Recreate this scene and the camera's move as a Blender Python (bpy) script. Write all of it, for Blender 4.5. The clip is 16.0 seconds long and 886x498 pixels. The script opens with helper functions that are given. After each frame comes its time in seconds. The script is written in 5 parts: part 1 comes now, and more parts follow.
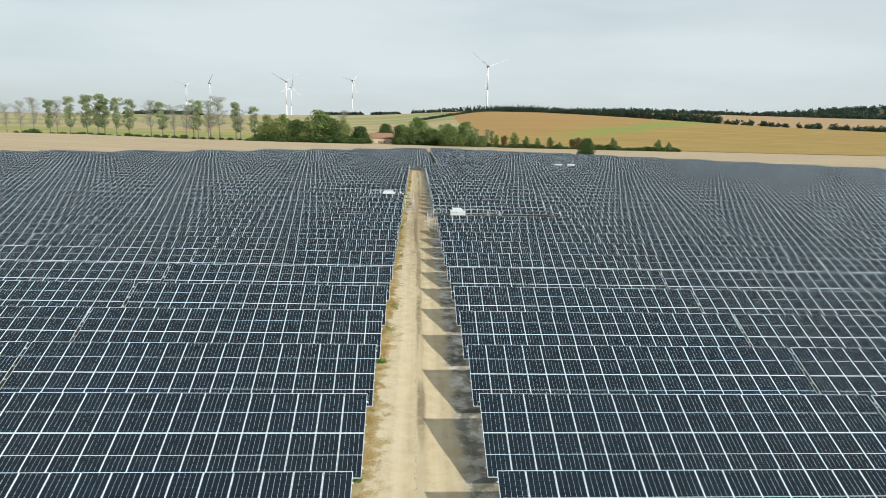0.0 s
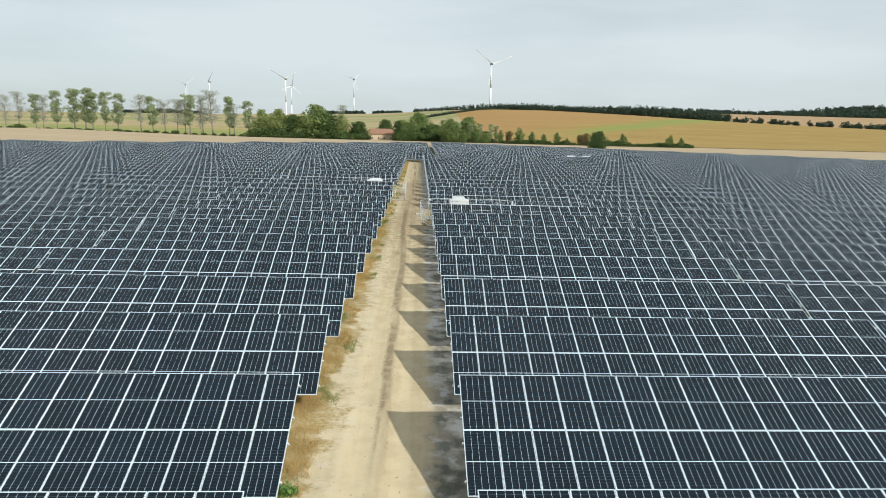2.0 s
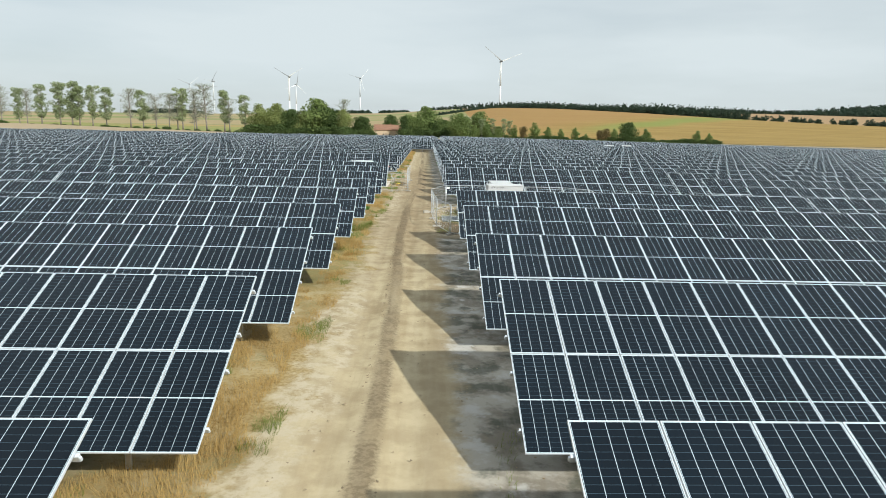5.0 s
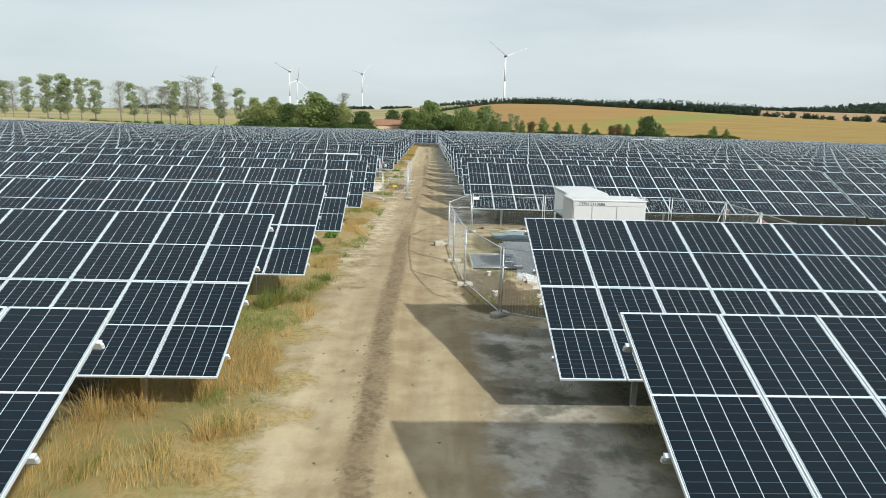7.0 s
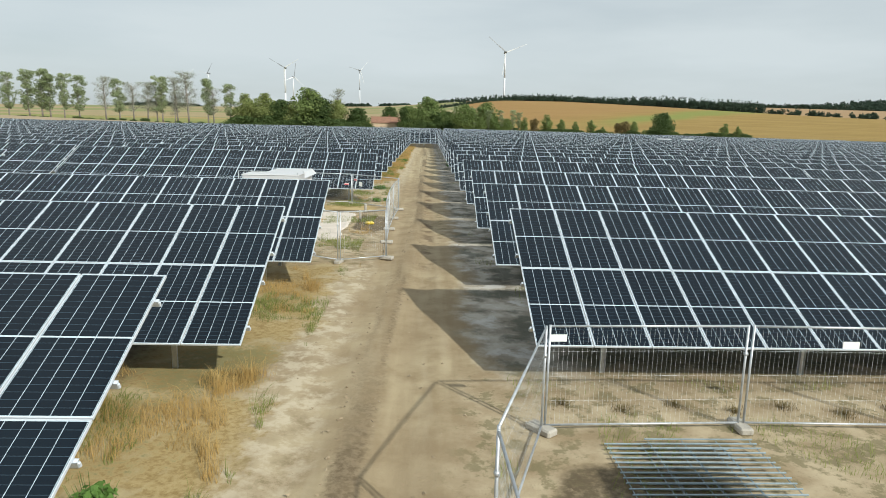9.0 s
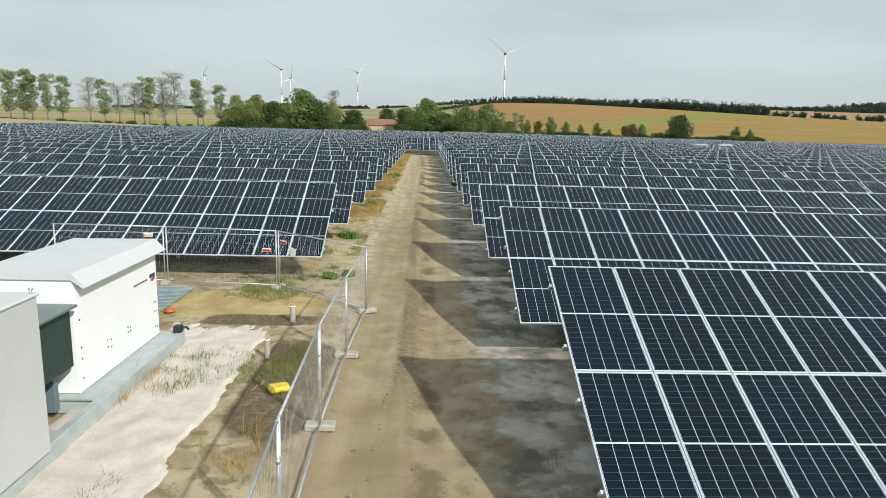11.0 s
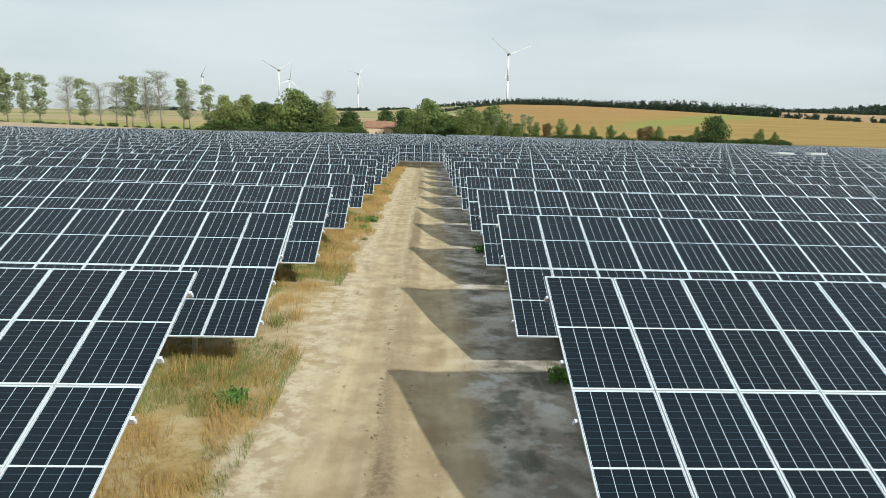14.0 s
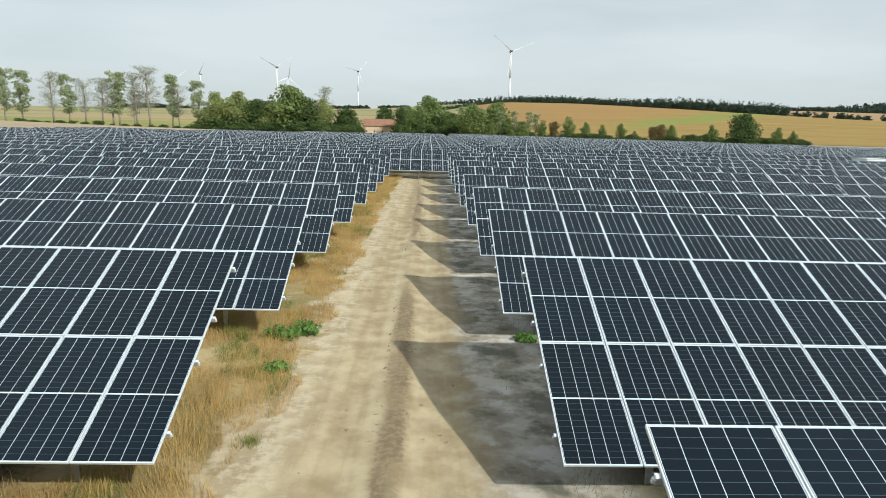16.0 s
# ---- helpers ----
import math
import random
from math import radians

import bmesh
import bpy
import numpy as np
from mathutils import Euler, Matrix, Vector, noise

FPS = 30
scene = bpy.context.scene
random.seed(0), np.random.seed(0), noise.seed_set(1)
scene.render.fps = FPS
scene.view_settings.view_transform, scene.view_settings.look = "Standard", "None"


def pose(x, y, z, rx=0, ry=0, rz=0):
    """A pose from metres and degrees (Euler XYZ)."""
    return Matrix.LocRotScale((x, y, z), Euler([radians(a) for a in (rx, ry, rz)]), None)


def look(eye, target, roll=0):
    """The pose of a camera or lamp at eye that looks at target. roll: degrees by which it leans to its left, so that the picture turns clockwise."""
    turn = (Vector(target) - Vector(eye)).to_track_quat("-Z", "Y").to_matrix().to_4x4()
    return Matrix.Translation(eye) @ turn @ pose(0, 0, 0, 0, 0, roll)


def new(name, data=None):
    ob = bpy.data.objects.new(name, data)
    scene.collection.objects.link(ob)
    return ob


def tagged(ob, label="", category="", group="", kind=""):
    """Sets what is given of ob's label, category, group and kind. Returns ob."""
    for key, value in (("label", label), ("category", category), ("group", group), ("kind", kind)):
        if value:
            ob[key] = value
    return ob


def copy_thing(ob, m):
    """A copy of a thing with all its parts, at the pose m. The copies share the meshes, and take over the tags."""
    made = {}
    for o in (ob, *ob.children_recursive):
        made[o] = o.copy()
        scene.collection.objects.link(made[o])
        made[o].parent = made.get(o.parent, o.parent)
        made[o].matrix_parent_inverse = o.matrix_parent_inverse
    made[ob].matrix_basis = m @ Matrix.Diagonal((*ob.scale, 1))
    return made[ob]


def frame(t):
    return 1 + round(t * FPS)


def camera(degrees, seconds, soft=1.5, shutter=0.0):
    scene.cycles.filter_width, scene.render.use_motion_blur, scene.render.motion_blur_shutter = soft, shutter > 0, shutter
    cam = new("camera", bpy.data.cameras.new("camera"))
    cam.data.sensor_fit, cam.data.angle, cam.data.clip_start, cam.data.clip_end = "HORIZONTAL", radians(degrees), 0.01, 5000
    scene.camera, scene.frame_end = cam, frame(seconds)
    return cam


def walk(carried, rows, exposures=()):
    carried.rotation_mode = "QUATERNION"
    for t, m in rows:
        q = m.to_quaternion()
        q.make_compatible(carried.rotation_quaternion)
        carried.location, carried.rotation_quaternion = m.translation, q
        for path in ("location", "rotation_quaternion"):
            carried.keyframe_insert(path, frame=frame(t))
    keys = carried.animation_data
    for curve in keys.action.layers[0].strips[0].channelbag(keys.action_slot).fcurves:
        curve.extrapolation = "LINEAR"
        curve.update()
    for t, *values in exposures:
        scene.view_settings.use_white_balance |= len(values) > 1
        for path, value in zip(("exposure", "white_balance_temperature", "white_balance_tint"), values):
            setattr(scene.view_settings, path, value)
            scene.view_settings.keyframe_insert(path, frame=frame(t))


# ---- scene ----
cam = camera(68.28, 16.0, soft=0.95)
PATH = [
    (0, (-2.088, -181.508, 15.658), (-1.221, -161.862, 12.013), 1.30),
    (0.5, (-1.727, -175.753, 14.512), (-0.894, -156.104, 10.878), 1.31),
    (1, (-1.148, -169.734, 13.310), (-0.324, -150.082, 9.686), 1.30),
    (1.5, (-0.569, -163.715, 12.107), (0.246, -144.061, 8.493), 1.30),
    (2, (-0.325, -157.911, 11.222), (0.458, -138.258, 7.596), 1.30),
    (2.5, (-0.206, -151.863, 10.324), (0.539, -132.211, 6.685), 1.30),
    (3, (-0.222, -145.633, 9.257), (0.485, -125.983, 5.602), 1.30),
    (3.5, (-0.277, -139.305, 8.302), (0.394, -119.655, 4.638), 1.30),
    (4, (-0.299, -133.280, 7.358), (0.331, -113.620, 3.758), 1.20),
    (4.2, (-0.298, -130.880, 7.088), (0.302, -111.220, 3.518), 1.15),
    (6.3, (-0.977, -106.280, 4.973), (-0.462, -86.612, 1.378), 1.30),
    (6.5, (-0.978, -104.146, 4.878), (-0.472, -84.482, 1.262), 1.30),
    (7, (-0.944, -98.769, 4.773), (-0.456, -79.114, 1.109), 1.30),
    (7.5, (-0.948, -93.462, 4.769), (-0.441, -73.812, 1.080), 1.30),
    (8, (-0.954, -88.307, 4.789), (-0.427, -68.661, 1.081), 1.30),
    (8.5, (-0.903, -83.356, 4.835), (-0.368, -63.711, 1.122), 1.30),
    (9, (-0.859, -78.271, 4.889), (-0.326, -58.630, 1.150), 1.30),
    (9.2, (-0.853, -76.147, 4.885), (-0.320, -56.508, 1.138), 1.30),
    (11.3, (-0.881, -55.167, 5.069), (-0.309, -35.512, 1.417), 1.30),
    (11.5, (-0.863, -53.165, 5.070), (-0.293, -33.508, 1.427), 1.30),
    (12, (-0.827, -48.141, 5.091), (-0.263, -28.479, 1.473), 1.30),
    (12.5, (-0.818, -43.075, 5.100), (-0.256, -23.410, 1.498), 1.30),
    (13, (-0.791, -38.072, 5.148), (-0.233, -18.407, 1.546), 1.30),
    (13.5, (-0.720, -33.082, 5.153), (-0.194, -13.415, 1.556), 1.30),
    (14, (-0.710, -28.047, 5.185), (-0.187, -8.381, 1.582), 1.30),
    (14.5, (-0.705, -23.091, 5.214), (-0.173, -3.427, 1.603), 1.29),
    (15, (-0.705, -18.159, 5.310), (-0.165, 1.499, 1.668), 1.30),
    (15.5, (-0.674, -13.095, 5.337), (-0.146, 6.561, 1.683), 1.30),
    (16, (-0.670, -8.163, 5.371), (-0.169, 11.493, 1.714), 1.35),
]
walk(cam, [(t, look(eye, target, roll)) for t, eye, target, roll in PATH], [(0.0, -0.05, 6250, 4.0), (7.0, -0.04, 6250, 4.0), (9.0, -0.16, 6250, 4.0), (11.5, -0.2, 6250, 4.0), (12.5, -0.12, 6250, 4.0), (14.5, -0.04, 6250, 4.0), (16.0, -0.05, 6250, 4.0)])

# ---- world, sun, exposure ----
SUN_TO = Vector((2.77, -3.42, 2.95)).normalized()
world = bpy.data.worlds.new("sky")
scene.world = world
world.use_nodes = True
wn, wl = world.node_tree.nodes, world.node_tree.links
wn.clear()
w_out = wn.new("ShaderNodeOutputWorld")
w_bg = wn.new("ShaderNodeBackground")
w_sky = wn.new("ShaderNodeTexSky")
w_sky.sky_type = "NISHITA"
w_sky.sun_disc = False
w_sky.sun_elevation = math.asin(SUN_TO.z)
w_sky.sun_rotation = math.atan2(SUN_TO.x, SUN_TO.y)
w_sky.air_density, w_sky.dust_density, w_sky.ozone_density = 1.0, 2.0, 1.0
w_map = wn.new("ShaderNodeTexCoord")
w_scale = wn.new("ShaderNodeMapping")
w_scale.inputs["Scale"].default_value = (1.0, 1.0, 5.0)
w_noise = wn.new("ShaderNodeTexNoise")
w_noise.inputs["Scale"].default_value = 1.7
w_noise.inputs["Detail"].default_value = 5.0
w_ramp = wn.new("ShaderNodeMapRange")
w_ramp.inputs["From Min"].default_value, w_ramp.inputs["From Max"].default_value = 0.38, 0.66
w_ramp.inputs["To Min"].default_value, w_ramp.inputs["To Max"].default_value = 0.66, 0.95
w_mix = wn.new("ShaderNodeMix")
w_mix.data_type = "RGBA"
w_mix.inputs[7].default_value = (9.2, 9.65, 9.95, 1.0)   # thin high cloud
wl.new(w_map.outputs["Generated"], w_scale.inputs["Vector"])
wl.new(w_scale.outputs["Vector"], w_noise.inputs["Vector"])
wl.new(w_noise.outputs["Fac"], w_ramp.inputs["Value"])
wl.new(w_ramp.outputs["Result"], w_mix.inputs[0])
wl.new(w_sky.outputs["Color"], w_mix.inputs[6])
wl.new(w_mix.outputs[2], w_bg.inputs["Color"])
w_bg.inputs["Strength"].default_value = 0.085
wl.new(w_bg.outputs["Background"], w_out.inputs["Surface"])

sun_data = bpy.data.lights.new("sun", "SUN")
sun_data.energy, sun_data.angle, sun_data.color = 5.0, radians(1.2), (1.0, 0.95, 0.87)
sun = new("sun", sun_data)
sun.matrix_world = look(SUN_TO * 300, (0, 0, 0))


# ---- materials ----
def material(name):
    m = bpy.data.materials.new(name)
    m.use_nodes = True
    n, l = m.node_tree.nodes, m.node_tree.links
    return m, n, l, n["Principled BSDF"]


def math_node(n, l, op, a, b=None, c=None):
    k = n.new("ShaderNodeMath")
    k.operation = op
    for i, v in enumerate((a, b, c)):
        if v is None:
            continue
        if isinstance(v, (int, float)):
            k.inputs[i].default_value = v
        else:
            l.new(v, k.inputs[i])
    return k.outputs[0]


def ramp_node(n, l, value, lo, hi, a=0.0, b=1.0, smooth=True):
    k = n.new("ShaderNodeMapRange")
    k.interpolation_type = "SMOOTHSTEP" if smooth else "LINEAR"
    l.new(value, k.inputs["Value"])
    for key, v in (("From Min", lo), ("From Max", hi), ("To Min", a), ("To Max", b)):
        k.inputs[key].default_value = v
    return k.outputs["Result"]


def noise_node(n, l, vector, scale, detail=4.0, rough=0.55):
    k = n.new("ShaderNodeTexNoise")
    k.inputs["Scale"].default_value, k.inputs["Detail"].default_value, k.inputs["Roughness"].default_value = scale, detail, rough
    if vector is not None:
        l.new(vector, k.inputs["Vector"])
    return k.outputs["Fac"]


def mix_node(n, l, fac, a, b):
    k = n.new("ShaderNodeMix")
    k.data_type = "RGBA"
    for slot, v in ((0, fac), (6, a), (7, b)):
        if isinstance(v, (int, float)):
            k.inputs[slot].default_value = v
        elif isinstance(v, tuple):
            k.inputs[slot].default_value = (*v, 1.0)
        else:
            l.new(v, k.inputs[slot])
    return k.outputs[2]


def bump_node(n, l, height, strength, distance):
    k = n.new("ShaderNodeBump")
    k.inputs["Strength"].default_value, k.inputs["Distance"].default_value = strength, distance
    l.new(height, k.inputs["Height"])
    return k.outputs["Normal"]


def place_nodes(n, l):
    g = n.new("ShaderNodeNewGeometry")
    s = n.new("ShaderNodeSeparateXYZ")
    l.new(g.outputs["Position"], s.inputs[0])
    return g.outputs["Position"], s.outputs[0], s.outputs[1], s.outputs[2]


def plain(name, colour, rough=0.6, metal=0.0, vary=0.15, scale=6.0, bump=0.0, spec=0.5):
    """One surface with mottling at two scales."""
    m, n, l, p = material(name)
    pos = place_nodes(n, l)[0]
    big = noise_node(n, l, pos, scale, 4.0)
    fine = noise_node(n, l, pos, scale * 9, 3.0)
    f = math_node(n, l, "ADD", math_node(n, l, "MULTIPLY", big, 0.65), math_node(n, l, "MULTIPLY", fine, 0.35))
    lo = tuple(c * (1 - vary) for c in colour)
    hi = tuple(min(c * (1 + vary), 1.0) for c in colour)
    l.new(mix_node(n, l, ramp_node(n, l, f, 0.3, 0.7), lo, hi), p.inputs["Base Color"])
    p.inputs["Roughness"].default_value, p.inputs["Metallic"].default_value = rough, metal
    p.inputs["Specular IOR Level"].default_value = spec
    if bump:
        l.new(bump_node(n, l, fine, bump, 0.01), p.inputs["Normal"])
    return m


def leaf_material(name, a, b, through_light=0.4):
    m, n, l, p = material(name)
    g = n.new("ShaderNodeNewGeometry")
    o = n.new("ShaderNodeObjectInfo")
    pos = g.outputs["Position"]
    f = math_node(n, l, "ADD", math_node(n, l, "MULTIPLY", g.outputs["Random Per Island"], 0.38), math_node(n, l, "MULTIPLY", noise_node(n, l, pos, 0.16, 3.0), 0.62))
    f = math_node(n, l, "ADD", f, math_node(n, l, "MULTIPLY", math_node(n, l, "SUBTRACT", o.outputs["Random"], 0.5), 0.35))
    l.new(mix_node(n, l, f, a, b), p.inputs["Base Color"])
    p.inputs["Roughness"].default_value = 0.7
    p.inputs["Specular IOR Level"].default_value = 0.25
    if through_light:
        thin = n.new("ShaderNodeBsdfTranslucent")
        l.new(p.inputs["Base Color"].links[0].from_socket, thin.inputs["Color"])
        both = n.new("ShaderNodeMixShader")
        both.inputs[0].default_value = through_light
        l.new(p.outputs[0], both.inputs[1])
        l.new(thin.outputs[0], both.inputs[2])
        l.new(both.outputs[0], n["Material Output"].inputs["Surface"])
    return m


PANEL_W, PANEL_L, GAP = 1.096, 2.384, 0.02


def glass_material():
    """Half-cut cells: five columns, twenty-two rows and a wider strip across the middle, under glass. The UV map is in metres."""
    m, n, l, p = material("solar_glass")
    uv = n.new("ShaderNodeUVMap")
    s = n.new("ShaderNodeSeparateXYZ")
    l.new(uv.outputs["UV"], s.inputs[0])
    u, v = s.outputs[0], s.outputs[1]

    def lines(t, step, half):
        d = math_node(n, l, "PINGPONG", t, step / 2)          # 0 on a joint
        return math_node(n, l, "LESS_THAN", d, half)

    inner_w = PANEL_W - 0.05
    cu = math_node(n, l, "SUBTRACT", u, 0.025)
    col = lines(cu, inner_w / 5, 0.0036)
    cell = (PANEL_L - 0.05) / 22
    cv = math_node(n, l, "SUBTRACT", v, 0.025)
    row = lines(cv, cell, 0.0026)
    mid = math_node(n, l, "LESS_THAN", math_node(n, l, "ABSOLUTE", math_node(n, l, "SUBTRACT", v, PANEL_L / 2)), 0.013)
    eu = math_node(n, l, "GREATER_THAN", math_node(n, l, "ABSOLUTE", math_node(n, l, "SUBTRACT", u, PANEL_W / 2)), PANEL_W / 2 - 0.016)
    ev = math_node(n, l, "GREATER_THAN", math_node(n, l, "ABSOLUTE", math_node(n, l, "SUBTRACT", v, PANEL_L / 2)), PANEL_L / 2 - 0.025)
    edge = math_node(n, l, "MAXIMUM", math_node(n, l, "MAXIMUM", eu, ev), mid)
    pos = place_nodes(n, l)[0]
    o = n.new("ShaderNodeObjectInfo")
    vary = math_node(n, l, "ADD", math_node(n, l, "MULTIPLY", noise_node(n, l, pos, 0.9, 4.0), 0.6), math_node(n, l, "MULTIPLY", o.outputs["Random"], 0.4))
    dark = mix_node(n, l, vary, (0.0014, 0.0046, 0.0088), (0.0032, 0.0092, 0.0165))
    c = mix_node(n, l, row, dark, (0.047, 0.074, 0.098))
    c = mix_node(n, l, col, c, (0.5, 0.585, 0.65))
    c = mix_node(n, l, edge, c, (0.55, 0.635, 0.695))
    l.new(c, p.inputs["Base Color"])
    dust = noise_node(n, l, pos, 3.0, 5.0)
    l.new(ramp_node(n, l, dust, 0.3, 0.75, 0.07, 0.18), p.inputs["Roughness"])
    p.inputs["Specular IOR Level"].default_value = 0.3
    return m


M_GLASS = glass_material()
M_ALU = plain("anodised_frame", (0.66, 0.7, 0.75), 0.45, 0.2, 0.06, 3.0)
M_STEEL = plain("galvanised_steel", (0.55, 0.57, 0.59), 0.42, 0.6, 0.16, 8.0)
M_WIRE = plain("pale_zinc_wire", (0.72, 0.74, 0.75), 0.5, 0.1, 0.08, 8.0)
M_BACK = plain("panel_back", (0.03, 0.033, 0.04), 0.5, 0.0, 0.08)
M_WHITE = plain("light_grey_paint", (0.545, 0.55, 0.558), 0.4, 0.0, 0.035, 1.4)
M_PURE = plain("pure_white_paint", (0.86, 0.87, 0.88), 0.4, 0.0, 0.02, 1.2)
# same white as the enclosure walls, darkened to offset full sun on the roofs
M_ROOF_TONED = plain("toned_down_white_roof", (0.6, 0.605, 0.615), 0.45, 0.0, 0.04, 1.4)
M_SKID = plain("skid_steel", (0.15, 0.2, 0.23), 0.45, 0.1, 0.12, 4.0)
M_GREEN = plain("dark_green_steel", (0.018, 0.042, 0.038), 0.5, 0.0, 0.2, 5.0)
M_RIB = plain("blue_grey_steel", (0.3, 0.37, 0.41), 0.45, 0.3, 0.2, 5.0)
M_PALESKID = plain("pale_grey_steel", (0.42, 0.46, 0.46), 0.5, 0.1, 0.12, 4.0)
M_LID = plain("dark_grey_lid", (0.13, 0.165, 0.17), 0.4, 0.0, 0.1, 3.0)
M_BLACK = plain("black_rubber", (0.015, 0.015, 0.016), 0.6, 0.0, 0.2)
M_CONC = plain("concrete", (0.4, 0.37, 0.32), 0.85, 0.0, 0.18, 7.0, 0.3)
M_SANDPAD = plain("pale_sand_fill", (0.58, 0.515, 0.45), 0.95, 0.0, 0.14, 2.5, 0.5)
M_GRAVEL = plain("grey_gravel", (0.5, 0.5, 0.5), 0.9, 0.0, 0.45, 16.0, 0.4)
M_RED = plain("red_print", (0.55, 0.02, 0.03), 0.4)
M_BLUE = plain("blue_print", (0.02, 0.05, 0.17), 0.4)
M_INK = plain("black_print", (0.02, 0.02, 0.022), 0.5)
M_SIGN = plain("sign_white", (0.85, 0.85, 0.83), 0.4, 0.0, 0.03)
M_OCHRE = plain("faded_yellow_print", (0.62, 0.5, 0.25), 0.5)
M_ORANGE = plain("orange_plastic", (0.5, 0.12, 0.04), 0.5)
M_YELLOW = plain("yellow_plastic", (0.75, 0.55, 0.05), 0.5)
M_TURBINE = plain("turbine_white", (0.66, 0.68, 0.7), 0.45, 0.0, 0.02, 0.1)
M_NACELLE_SHADED_BLADE = plain("turbine_grey", (0.2, 0.21, 0.22), 0.5, 0.0, 0.05, 0.2)
M_ROOF = plain("clay_roof_tiles", (0.24, 0.13, 0.085), 0.85, 0.0, 0.2, 0.6)
M_PLASTER = plain("plaster", (0.55, 0.42, 0.3), 0.9, 0.0, 0.1, 0.4)
M_DARKPANE = plain("window_glass", (0.03, 0.035, 0.04), 0.15)
M_BARK = plain("bark", (0.25, 0.22, 0.19), 0.9, 0.0, 0.3, 1.2)
M_LEAF_DARK = leaf_material("dark_leaves", (0.05, 0.085, 0.026), (0.12, 0.17, 0.055))
M_LEAF_MID = leaf_material("mid_leaves", (0.1, 0.155, 0.045), (0.23, 0.29, 0.1))
# poplar and twig colours are lightened to include the haze of distance
M_LEAF_POP = leaf_material("hazed_poplar_leaves", (0.21, 0.26, 0.13), (0.39, 0.44, 0.25))
M_LEAF_PALE = leaf_material("pale_leaves", (0.18, 0.22, 0.07), (0.33, 0.37, 0.14))
M_LEAF_TWIG = leaf_material("hazed_bare_twigs", (0.25, 0.275, 0.19), (0.4, 0.42, 0.33))
M_LEAF_RUST = leaf_material("rusty_leaves", (0.09, 0.075, 0.03), (0.2, 0.155, 0.065))
# bluish cast mixed into the green in place of aerial haze
M_FOREST = leaf_material("hazed_forest_leaves", (0.028, 0.05, 0.036), (0.066, 0.097, 0.06))
M_STRAW = leaf_material("dry_grass_blades", (0.37, 0.235, 0.078), (0.63, 0.46, 0.19))
M_WEED = leaf_material("weed_leaves", (0.11, 0.145, 0.03), (0.3, 0.33, 0.09))
M_FRESH = leaf_material("fresh_leaves", (0.075, 0.17, 0.035), (0.2, 0.34, 0.085))
M_CLOD = leaf_material("clods", (0.14, 0.1, 0.06), (0.4, 0.32, 0.21), 0.0)


# ---- lie of the land ----
ROW, TILT, SKEW = 7.398, radians(25.3), 0.014
LOW = 0.87                      # the lower edge of a table over the ground
EDGE_L, EDGE_R = -4.254, 1.254  # the ends of the tables at the lane
COL = PANEL_W + GAP


def step01(a, b, v):
    v = min(max((v - a) / (b - a), 0.0), 1.0)
    return v * v * (3 - 2 * v)


def along(x, table):
    """Straight-line interpolation in a table of (x, value)."""
    if x <= table[0][0]:
        return table[0][1]
    for (xa, va), (xb, vb) in zip(table, table[1:]):
        if x < xb:
            return va + (vb - va) * (x - xa) / (xb - xa)
    return table[-1][1]


# heights of the first crest, of the slope behind it and of the last hill
CREST = ((-2000, 27), (-900, 30), (-500, 34), (-190, 41), (0, 46), (100, 48), (232, 48.5), (300, 46.5), (380, 43), (464, 38), (550, 33), (647, 29), (811, 25), (1300, 21))
UPPER = ((150, 44), (300, 52), (400, 60), (500, 70), (700, 74), (1000, 73), (1300, 71))
LAST = ((900, 0), (1255, 8), (1478, 30), (1590, 42), (1853, 58), (2300, 64))


def crest_y(x):
    return 1500 - 422 * step01(-150, 150, x) - 130 * step01(250, 700, x)


def land(x, y):
    """Height of the ground: a slight cross fall in the park, low hills beyond."""
    xc = min(max(x, -260.0), 260.0)
    yc = min(max(y, -260.0), 300.0)
    z = 0.0013 * yc - 0.004 * xc
    if xc < 0:
        z += 0.00005 * xc * xc * step01(-260, 60, yc)
    z *= 1 - 0.7 * step01(330, 420, y)
    if y > 430:
        top, cy = along(x, CREST), crest_y(x)
        f = min((y - 430) / (cy - 430), 1.0)
        z = z * (1 - f) + top * (0.55 * f * f * (3 - 2 * f) + 0.45 * f)
        if y > cy:
            behind = along(x, UPPER) if x > 150 else top * 0.96
            z += (behind - top) * min((y - cy) / (1820 - cy), 1.0)
            z += along(x, LAST) * step01(1800, 2450, y)
        z -= 30 * step01(2600, 4000, y)
    return z


def lane_shift(y):
    """How the ridge between the ruts wanders."""
    return 0.34 * step01(-60, -46, y) - 0.36 * step01(-100, -84, y) * (1 - step01(-66, -54, y))


def park_end(x):
    """How far the rows of tables reach."""
    return 222 + 1.2 * x if x < 0 else (232 if x < 20 else 232 - 0.68 * (x - 20))


